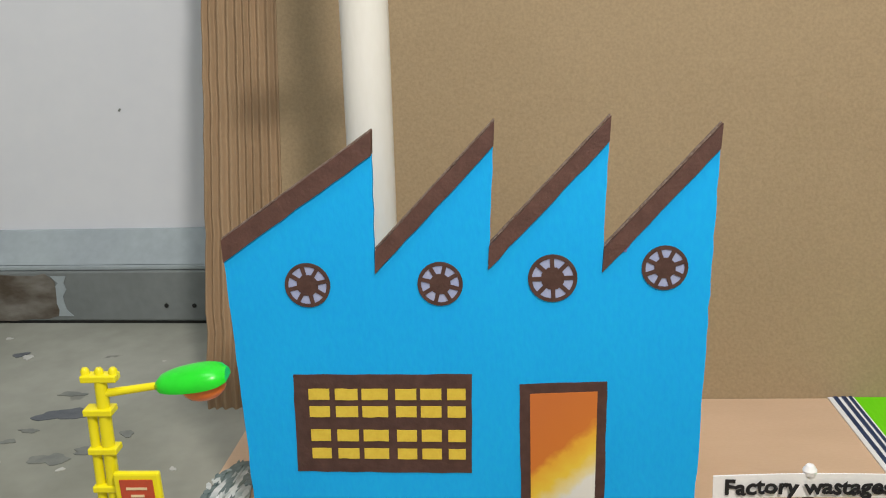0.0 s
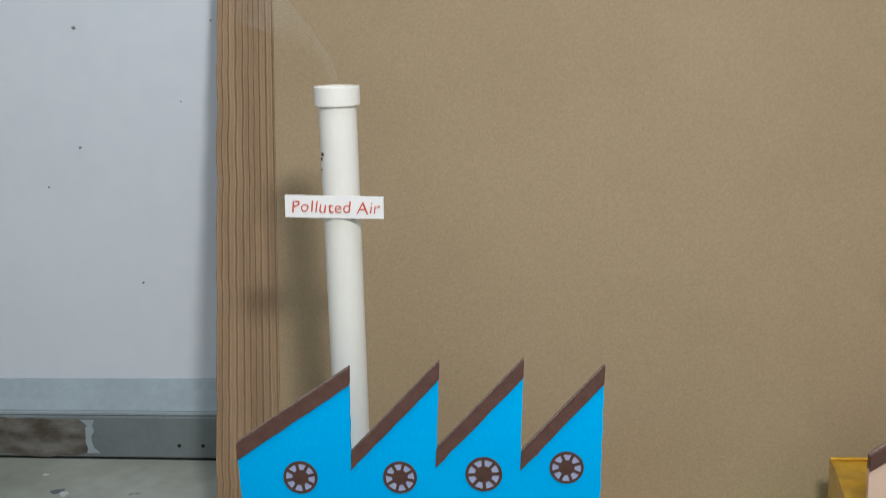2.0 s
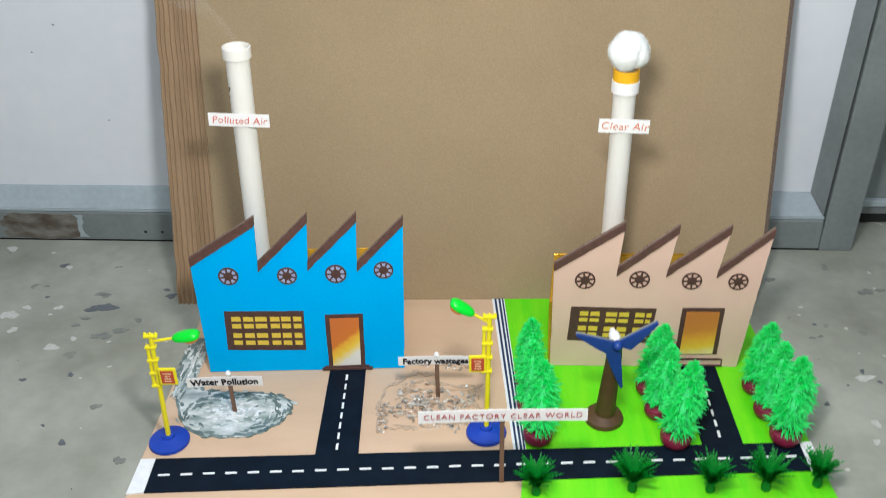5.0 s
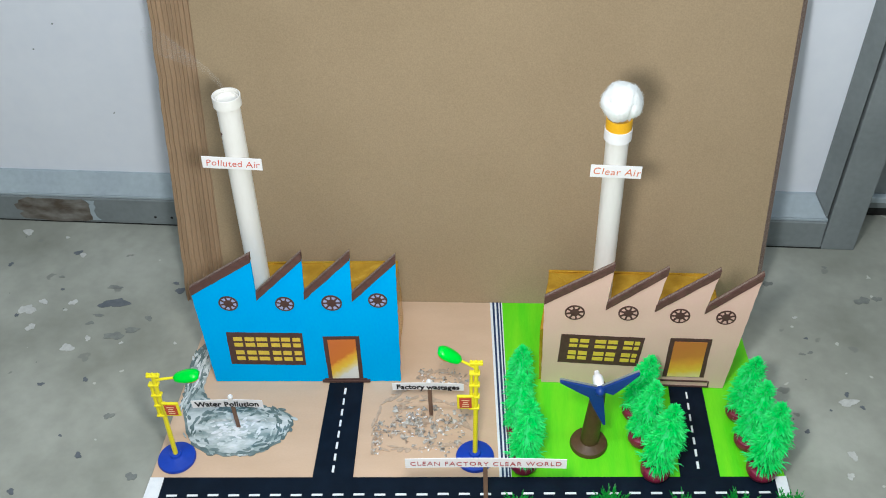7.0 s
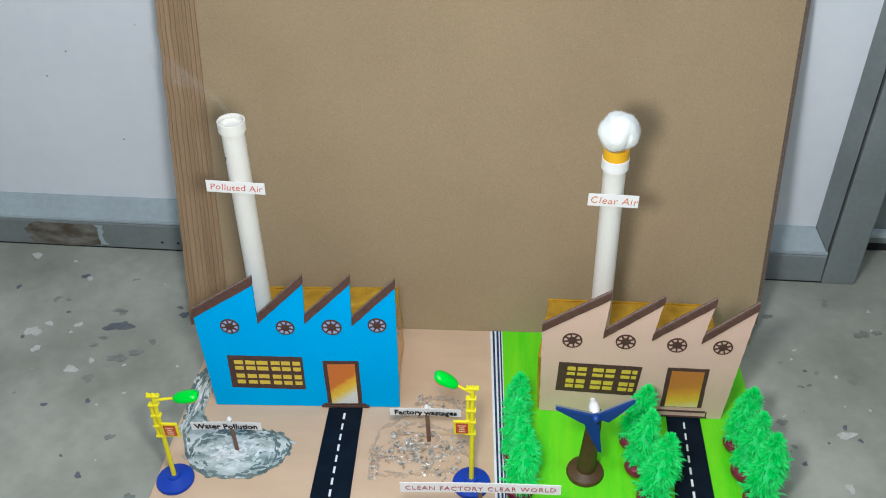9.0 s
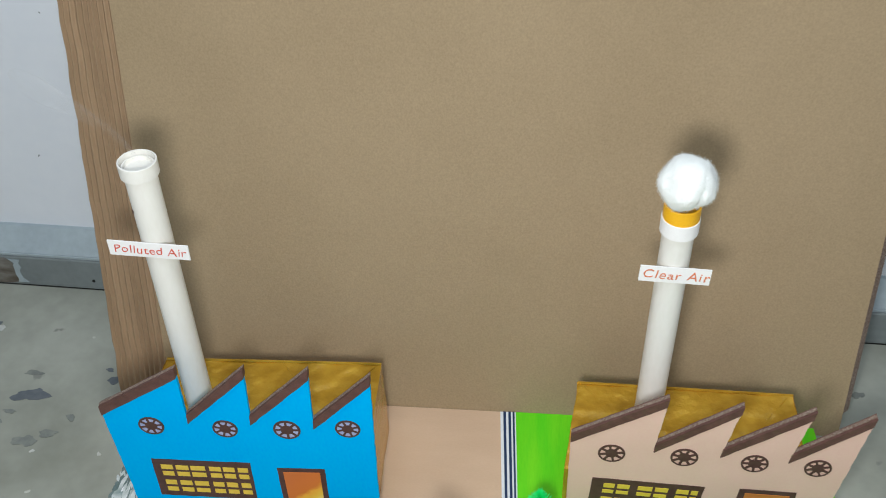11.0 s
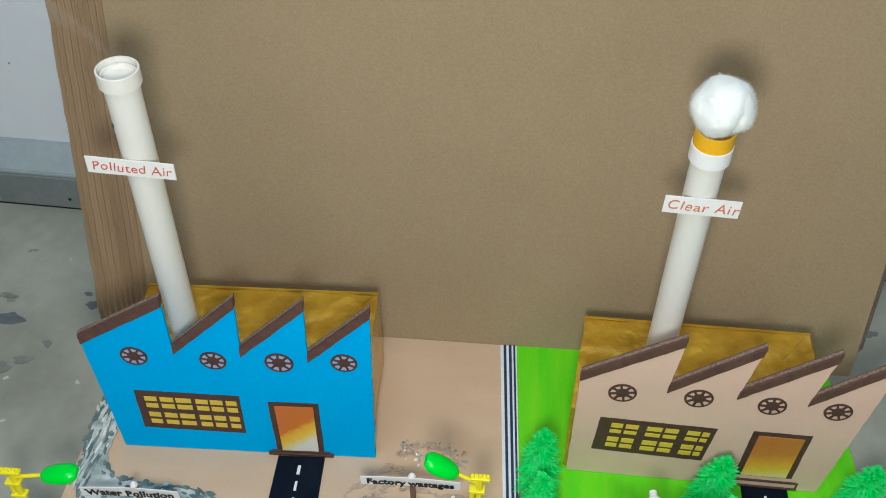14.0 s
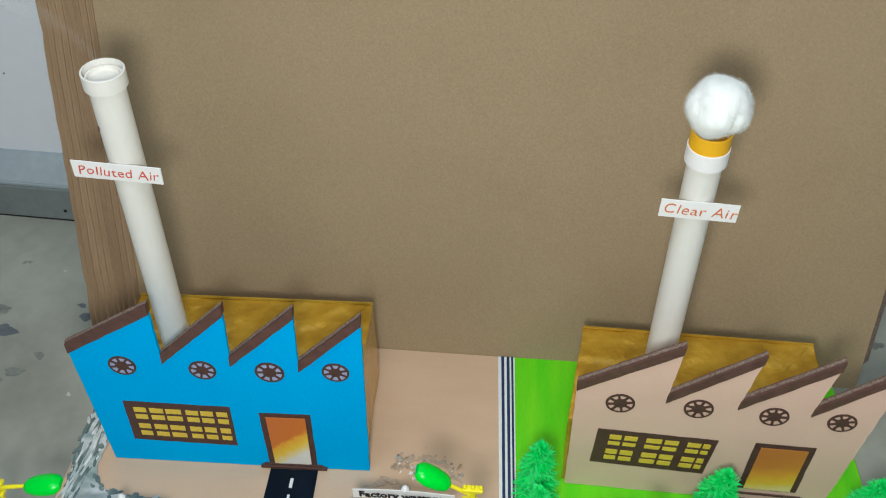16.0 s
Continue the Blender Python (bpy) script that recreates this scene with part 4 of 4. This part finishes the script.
rng = random.Random(77)
for mat, count in ((RIM, 90), (PALE, 26), (POND, 30)):
    bm = BM()
    for _ in range(count):
        k = rng.randrange(len(shape))
        (x0, y0), (x1, y1) = shape[k], shape[(k + 1) % len(shape)]
        ang = math.atan2(y1 - y0, x1 - x0)
        inward = rng.uniform(-0.0010, 0.0055) * (0.4 if y0 > -0.02 else 1)
        cx, cy = x0 - math.sin(ang) * inward, y0 + math.cos(ang) * inward
        a = ang + rng.gauss(0, 0.3)
        L, Wd = rng.uniform(0.0020, 0.0045), rng.uniform(0.0009, 0.0018)
        pts = [(cx + u * L * math.cos(a) - v * Wd * math.sin(a), cy + u * L * math.sin(a) + v * Wd * math.cos(a)) for u, v in ((-1, 0), (-0.6, -0.8), (0.3, -1), (1, -0.1), (0.5, 0.8), (-0.4, 1))]
        ground(bm, pts, 0.0004, 0.0013 + rng.uniform(0, 0.0004))
    tagged(part("edge_dab", bm, mat, pond, "dabs of paint along the edge"), kind="stuff")

waste = thing("waste_heap", "patch of grey smears and crumpled clear plastic scraps", "waste", pose(0, 0, 0))
rng = random.Random(8)
bm = BM()
for pts in ([(0.167, -0.090), (0.166, -0.060), (0.172, -0.030), (0.186, -0.020)], [(0.182, -0.030), (0.21, -0.022), (0.235, -0.031), (0.258, -0.030)], [(0.176, -0.085), (0.20, -0.088), (0.23, -0.083), (0.255, -0.082)],
            [(0.203, 0.004), (0.222, 0.012), (0.238, 0.008), (0.252, -0.008)], [(0.18, -0.018), (0.20, -0.010), (0.215, -0.012)], [(0.225, -0.075), (0.224, -0.055), (0.228, -0.040)], [(0.185, -0.072), (0.185, -0.05), (0.19, -0.035)],
            [(0.193, -0.06), (0.205, -0.052), (0.215, -0.055), (0.222, -0.048)], [(0.24, -0.062), (0.25, -0.055), (0.256, -0.06)]):
    for (x0, y0), (x1, y1) in zip(pts, pts[1:]):
        for k in range(5):
            f = (k + rng.random()) / 5
            cx, cy, a = x0 + (x1 - x0) * f + rng.gauss(0, 0.0012), y0 + (y1 - y0) * f + rng.gauss(0, 0.0012), math.atan2(y1 - y0, x1 - x0) + rng.gauss(0, 0.25)
            L, Wd = rng.uniform(0.003, 0.007), rng.uniform(0.0009, 0.0024)
            ground(bm, [(cx + u * L * math.cos(a) - v * Wd * math.sin(a), cy + u * L * math.sin(a) + v * Wd * math.cos(a)) for u, v in ((-1, 0), (-0.5, -1), (0.4, -0.8), (1, 0.1), (0.4, 0.9), (-0.5, 0.8))], 0.0, 0.0005 + 0.0004 * rng.random())
tagged(part("paint_smear", bm, SMEAR, waste, "grey-brown paint smears"), kind="stuff")
# white flakes stand for glints, dark and brown tones for shading on the plastic
for mat, count, lo, hi in ((SHARD, 230, 0.0012, 0.0040), (SMEAR, 90, 0.0012, 0.0034), (PAPER, 80, 0.0007, 0.0021)):
    bm = BM()
    for _ in range(count):
        k = rng.random()
        if k < 0.5:
            cx, cy = rng.gauss(0.205, 0.013), rng.gauss(-0.055, 0.012)
        elif k < 0.65:
            cx, cy = rng.gauss(0.171, 0.003), rng.uniform(-0.092, -0.055)
        elif k < 0.8:
            cx, cy = rng.gauss(0.243, 0.008), rng.gauss(-0.058, 0.012)
        elif k < 0.92:
            cx, cy = rng.uniform(0.202, 0.254), rng.gauss(0.004, 0.006)
        else:
            cx, cy = rng.uniform(0.20, 0.26), rng.gauss(-0.084, 0.004)
        s = rng.uniform(lo, hi)
        pts = [Vector((rng.gauss(0, 1), rng.gauss(0, 1), abs(rng.gauss(0, 0.7)))).normalized() * s * rng.uniform(0.6, 1.2) for _ in range(7)]
        vs = [bm.verts.new((*askew(cx + p.x, cy + p.y), 0.0004 + p.z)) for p in pts]
        for _ in range(7):
            f = rng.sample(vs, 3)
            if not bm.faces.get(f):
                try:
                    bm.faces.new(f)
                except ValueError:
                    pass
    tagged(part("plastic_scrap", bm, mat, waste, "crumpled clear scraps, glints and shading put into their colours"), kind="stuff")


def signpost(label, foot, tall, text, w, h, centre, ink, size, turn_z=0.0, wide=1.0, tip=False, dy=-0.0022, lean=0.0, rise=0.0):
    top = thing("signpost", label, "sign", pose(foot[0], foot[1], 0.0004, lean, 0, turn_z), "signposts")
    bm = BM()
    block(bm, -0.0019, 0.0019, -0.0009, 0.0009, 0.0, tall)
    part("stick", bm, STICK, top, bevel=0.0004)
    if tip:
        part("stick_tip", turned(BM(), [(0.0008, tall - 0.0005), (0.0022, tall + 0.0003), (0.0026, tall + 0.0022), (0.0014, tall + 0.0042), (0.0001, tall + 0.0046)], 14), PAPER, top, "white bead on the stick", smooth=True)
    cx, cz = centre
    bm = BM()
    n = 12
    rowsv = []
    for y in (-0.0003, 0.0003):
        for z in (cz - h / 2, cz + h / 2):
            rowsv.append([bm.verts.new((cx + w * (i / n - 0.5), dy + y + 0.0012 * math.sin(math.pi * i / n), z + rise * w * (i / n - 0.5))) for i in range(n + 1)])
    for a, b in ((0, 1), (1, 3), (3, 2), (2, 0)):
        for i in range(n):
            bm.faces.new((rowsv[a][i], rowsv[a][i + 1], rowsv[b][i + 1], rowsv[b][i]))
    for i in (0, n):
        bm.faces.new([rowsv[k][i] for k in (0, 1, 3, 2)])
    bmesh.ops.recalc_face_normals(bm, faces=bm.faces)
    board = part("sign_card", bm, PAPER, top, "white paper card", smooth=True)
    lettering(text, size, ink, board, pose(cx, dy - 0.0005, cz, 90, -math.degrees(rise)), bold=0.00026 if ink is INKB else -0.00006, wide=wide)
    return top


signpost("white card sign lettered in black on a brown stick", (0.0355, -0.0615), 0.0440, "Water Pollution", 0.0682, 0.0102, (-0.0038, 0.0380), INKB, 0.0093, 0.8, 1.0, True, rise=0.016)
signpost("white card sign lettered in black on a brown stick", (0.2218, -0.0430), 0.0480, "Factory wastages", 0.0674, 0.0095, (-0.0010, 0.0445), INKB, 0.0086, 0.0, 1.0, True, rise=0.004)
signpost("long white card sign with red capitals on a stick", (0.2768, -0.1505), 0.0745, "CLEAN FACTORY CLEAR WORLD", 0.1340, 0.0122, (0.0004, 0.0757), INKM, 0.0074, 1.5, 1.16, False, -0.0030, 0.0, rise=-0.011)


# ---- street lamps ----
def street_lamp(foot, tip, head, sign, side):
    """A toy lamp: disc foot, jointed yellow mast, arm, green hood with orange bulb, and a small notice."""
    top = thing("street_lamp", "yellow toy street lamp with green hood and blue foot", "street lamp", pose(foot[0], foot[1], 0.0004), "street lamps")
    tip, head, sign = (Vector(p) - Vector((foot[0], foot[1], 0)) for p in (tip, head, sign))
    part("foot", turned(BM(), [(0.0178, 0.0), (0.0180, 0.0012), (0.0172, 0.0030), (0.0085, 0.0052), (0.0058, 0.0062), (0.0050, 0.0085), (0.0001, 0.0088)], 48), BASEB, top, "round dark blue foot", smooth=True)
    at = lambda f: Vector((0, 0, 0.004)).lerp(tip, f)
    part("mast", rod(BM(), at(0), tip, 0.0023, 0.0020), LAMPY, top, smooth=True)
    part("side_rod", rod(BM(), at(0.52) + Vector((-0.0042, 0, 0)), at(0.90) + Vector((-0.0042, 0, 0)), 0.0016), LAMPY, top, smooth=True)
    for f in (0.54, 0.66, 0.78, 0.90):
        c = at(f)
        part("clip", block(BM(), c.x - 0.0060, c.x + 0.0034, c.y - 0.0027, c.y + 0.0027, c.z - 0.0011, c.z + 0.0011), LAMPY, top, bevel=0.0004)
    bm = BM()
    block(bm, tip.x - 0.0058, tip.x + 0.0058, tip.y - 0.0022, tip.y + 0.0022, tip.z - 0.0012, tip.z + 0.0012)
    part("cross_bar", bm, LAMPY, top, bevel=0.0005)
    for dx in (-0.0045, 0, 0.0045):
        part("knob", turned(BM(), [(0.0013, -0.001), (0.0014, 0.0024), (0.0008, 0.0032)], 10), LAMPY, top, smooth=True, m=pose(tip.x + dx, tip.y, tip.z))
    root = at(0.95)
    part("arm", rod(BM(), root, head, 0.0014, 0.0012), LAMPY, top, smooth=True)
    # the hood: a flattened drop, wider towards its end, open below
    along = (head - root).normalized()
    bm = BM()
    n, m_ = 20, 12
    rings = []
    for j in range(m_ + 1):
        s = j / m_
        wid = 0.0018 + 0.0052 * math.sqrt(max(0.0, 1 - abs((s - 0.60) / (0.60 if s < 0.60 else 0.42)) ** (1.9 if s < 0.60 else 2.6)))
        hi = wid * 0.72
        rings.append([bm.verts.new((s * 0.0228 - 0.002, wid * math.cos(2 * math.pi * i / n), hi * max(-0.28, math.sin(2 * math.pi * i / n)))) for i in range(n)])
    for a, b in zip(rings, rings[1:]):
        for i in range(n):
            bm.faces.new((a[i], a[(i + 1) % n], b[(i + 1) % n], b[i]))
    bm.faces.new(rings[0][::-1])
    bm.faces.new(rings[-1])
    turn = Matrix.Translation(head) @ along.to_track_quat("X", "Z").to_matrix().to_4x4()
    part("hood", bm, LAMPG, top, "bright green lamp hood", smooth=True, m=turn)
    bm = BM()
    bmesh.ops.create_uvsphere(bm, u_segments=18, v_segments=12, radius=1.0)
    for v in bm.verts:
        v.co = Vector((v.co.x * 0.0072, v.co.y * 0.0052, v.co.z * 0.0048))
    part("bulb", bm, LAMPO, top, "orange plastic bulb", smooth=True, m=turn @ pose(0.0125, 0, -0.0022))
    nb = part("notice", block(BM(), sign.x - 0.0076, sign.x + 0.0076, sign.y - 0.0012, sign.y + 0.0012, sign.z - 0.0088, sign.z + 0.0088), LAMPY, top, "yellow notice board with red sheet", bevel=0.0008)
    part("red_sheet", block(BM(), sign.x - 0.0054, sign.x + 0.0054, sign.y - 0.0016, sign.y, sign.z - 0.0066, sign.z + 0.0066), REDP, nb)
    for k, wd in enumerate((0.0034, 0.0022, 0.0028, 0.0030)):
        part("print_bar", block(BM(), sign.x - wd, sign.x + wd, sign.y - 0.0018, sign.y - 0.001, sign.z + 0.0032 - k * 0.0026, sign.z + 0.0040 - k * 0.0026), INKY, nb)
    return top


street_lamp((-0.0155, -0.0990), (-0.0112, -0.0975, 0.1165), (0.0080, -0.0962, 0.1130), (-0.0026, -0.1018, 0.0769), 1)
street_lamp((0.2655, -0.0915), (0.2686, -0.0832, 0.1215), (0.2540, -0.0830, 0.1250), (0.2584, -0.0882, 0.0759), -1)

# ---- wind turbine ----
mill = thing("wind_turbine", "model wind turbine with brown tower and blue blades", "wind turbine", pose(0.3713, -0.0745, 0.0006))
part("tower_foot", turned(BM(), [(0.0172, 0.0), (0.0176, 0.0015), (0.0165, 0.0045), (0.0095, 0.0075), (0.0078, 0.0085), (0.0001, 0.009)], 48), TOWER, mill, "round brown foot", smooth=True)
part("tower", turned(BM(), [(0.0088, 0.006), (0.0080, 0.03), (0.0066, 0.074), (0.0050, 0.0905), (0.0001, 0.0920)], 28), TOWER, mill, smooth=True, m=pose(0, 0, 0, 2.5, 3.0, 0))
part("nacelle", turned(BM(), [(0.0001, -0.0125), (0.0032, -0.0118), (0.0048, -0.007), (0.0052, 0.0), (0.0046, 0.005), (0.0028, 0.007), (0.0025, 0.0115), (0.0001, 0.012)], 24), PAPER, mill, "white nacelle", smooth=True, m=pose(0.0025, -0.0045, 0.0955, -90, 0, 4) @ Matrix.Diagonal((0.95, 0.95, 0.85, 1)))
HUB = Vector((0.0035, -0.0155, 0.0948))
part("hub", turned(BM(), [(0.0042, -0.003), (0.0046, 0.0), (0.0038, 0.0028), (0.0018, 0.0048), (0.0001, 0.0052)], 20), BLADE, mill, smooth=True, m=Matrix.Translation(HUB) @ pose(0, 0, 0, 90))
for tipx, tipz in ((-0.0341, 0.0110), (0.0312, 0.0222), (0.0064, -0.0450)):
    long = math.hypot(tipx, tipz)
    a = math.atan2(tipz, tipx)
    side = 1 if tipx < 0 else -1
    prof = [(0.001, -0.0024), (long, -0.0012), (long + 0.0010, 0.0), (long, 0.0012), (long * 0.42, 0.0082), (0.0065, 0.0105), (0.0015, 0.0026)]
    prof = [(u, side * v) for u, v in prof]
    c, s = math.cos(a), math.sin(a)
    part("blade", slab(BM(), [(u * c - v * s, u * s + v * c) for u, v in prof], -0.0011, 0.0011, "y"), BLADE, mill, bevel=0.0003, m=Matrix.Translation(HUB + Vector((0, 0.0005, 0))))
    part("blade_back", slab(BM(), [(u * c - v * s, u * s + v * c + 0.0004) for u, v in prof], 0.0012, 0.0030, "y"), FRAME, mill, "bare grey card behind the blue paint", m=Matrix.Translation(HUB + Vector((0, 0.0005, 0))))


# ---- trees, pots and grass clumps ----
def tinsel_tree(seed):
    r = random.Random(seed)
    top = thing("tree", "small mint-green tinsel tree in a maroon pot", "tree", None, "tinsel trees")
    part("pot", turned(BM(), [(0.0070, 0.0), (0.0108, 0.0022), (0.0127, 0.0062), (0.0129, 0.0095), (0.0118, 0.0125), (0.0095, 0.0138), (0.0001, 0.0142)], 28), POT, top, "round maroon pot", smooth=True)
    # the stem bends back and sideways, away from the pot
    bend = lambda z: Vector((0.0130, 0.0165, 0)) * max(0.0, (z - 0.012) / 0.06) + Vector((0, 0, z))
    part("trunk", rod(BM(), bend(0.012), bend(0.070), 0.0011, 0.0005, 8), CORE, top)
    wide = lambda f: 0.0150 * (1 - f ** 2.2) ** 0.62 * (0.86 + 0.14 * min(1, f * 7)) + 0.0008
    bm = BM()
    n = 14
    rings = [[bm.verts.new(bend(z) + Vector((q * math.cos(2 * math.pi * i / n), q * math.sin(2 * math.pi * i / n), 0))) for i in range(n)] for z, q in ((0.016, 0.003), (0.020, 0.0090), (0.036, 0.0092), (0.052, 0.0070), (0.064, 0.0040), (0.070, 0.0005))]
    for a, b in zip(rings, rings[1:]):
        for i in range(n):
            bm.faces.new((a[i], a[(i + 1) % n], b[(i + 1) % n], b[i]))
    part("inner_tinsel", bm, CORE, top, "darker tinsel inside the crown")
    bm = BM()
    # bunches of shredded ribbon that spring outward and then hang; some stand out further than others
    for k in range(470):
        f = r.random() ** 0.9
        z = 0.0165 + 0.0545 * f
        a = r.uniform(0, 6.283)
        o = Vector((math.cos(a), math.sin(a), 0))
        lump = 1 + 0.30 * noise.noise((1.6 * math.cos(a) + seed, 1.6 * math.sin(a), z * 110))
        rad = wide(f) * r.uniform(0.78, 1.12) * lump
        out = (o + Vector((r.gauss(0, 0.35), r.gauss(0, 0.35), r.gauss(0.05, 0.40) + 1.2 * f ** 4))).normalized()
        root = bend(z) + o * rad * 0.35
        for j in range(9):
            d = (out + Vector((r.gauss(0, 0.30), r.gauss(0, 0.30), r.gauss(0, 0.25)))).normalized()
            g = j / 8
            L = rad * 0.25 + r.uniform(0.0010, 0.0042)
            sag = Vector((0, 0, -r.uniform(0.10, 0.45) * L))
            w = d.cross(Vector((r.gauss(0, 1), r.gauss(0, 1), r.gauss(0, 1)))).normalized() * r.uniform(0.00028, 0.00060)
            p = root + out * rad * 0.45 * g
            mid, end = p + d * L * 0.6 + sag * 0.25, p + d * L + sag
            bm.faces.new([bm.verts.new(q) for q in (p - w * 0.6, p + w * 0.6, mid + w, end, mid - w)])
    part("crown", bm, NEEDLE, top, "crown of bright shredded tinsel needles")
    return top


trees = [tinsel_tree(1), tinsel_tree(2), tinsel_tree(3)]
spots = [(0.3060, -0.0300, 0.90, 22), (0.3060, -0.0640, 0.90, 22), (0.3100, -0.1020, 1.0, 24), (0.4165, -0.0400, 0.92, 0), (0.4195, -0.0710, 0.92, 0), (0.4285, -0.1070, 1.05, 3), (0.5145, -0.0385, 0.92, 0), (0.5165, -0.0720, 0.95, 0), (0.5235, -0.1045, 1.06, 6)]
rng = random.Random(4)
for i, (x, y, s, turn) in enumerate(spots):
    m = pose(x, y, 0.0006, rng.uniform(-2, 2), rng.uniform(-2, 2), turn + rng.uniform(-6, 6)) @ Matrix.Diagonal((s, s, s, 1))
    if i < 3:
        trees[i].matrix_basis = m
    else:
        copy_thing(trees[i % 3], m @ Matrix.Diagonal([1 / k for k in (*trees[i % 3].scale, 1)]))


def grass_clump(seed, tall):
    r = random.Random(seed)
    top = thing("grass_clump", "small dark green plastic grass clump", "plant", None, "grass clumps")
    part("stub", turned(BM(), [(0.0038, 0.0), (0.0040, 0.004), (0.0026, 0.011), (0.0001, 0.0125)], 14), BUSHG, top, smooth=True)
    bm = BM()
    for _ in range(105):
        a = r.uniform(0, 6.283)
        o = Vector((math.cos(a), math.sin(a), 0))
        d = (o + Vector((0, 0, r.uniform(1.3, 5.0)))).normalized()
        L = tall * r.uniform(0.7, 1.1)
        flat = Vector((-o.y, o.x, 0))
        root = Vector((0, 0, r.uniform(0.006, 0.011)))
        at = lambda f: root + d * L * f + o * L * 0.20 * f * f - Vector((0, 0, 0.14 * L * f * f))
        for k in range(8):
            p, q = at(k / 8), at((k + 1) / 8)
            bm.faces.new([bm.verts.new(c) for c in (p - flat * 0.0003, p + flat * 0.0003, q + flat * 0.0003, q - flat * 0.0003)])
            if k:
                for sgn in (-1, 1):
                    tip = p + (flat * sgn + d * 0.9 + Vector((0, 0, r.gauss(0, 0.25)))).normalized() * 0.0060 * (1.15 - k / 8)
                    half = (q - p).normalized() * 0.0013
                    bm.faces.new([bm.verts.new(c) for c in (p - half, p + half, tip)])
    part("leaves", bm, BUSHG, top, "feathery dark green leaves")
    return top


clumps = [grass_clump(1, 0.027), grass_clump(2, 0.030)]
for i, (x, y, tilt) in enumerate(((0.3047, -0.1634, 0), (0.3837, -0.1604, 0), (0.4470, -0.1618, 1), (0.4925, -0.1606, 0), (0.5355, -0.1566, 1))):
    m = pose(x, y, 0.0006, 0, 0, 70 * i)
    if i < 2:
        clumps[i].matrix_basis = m
    else:
        copy_thing(clumps[i % 2], m)
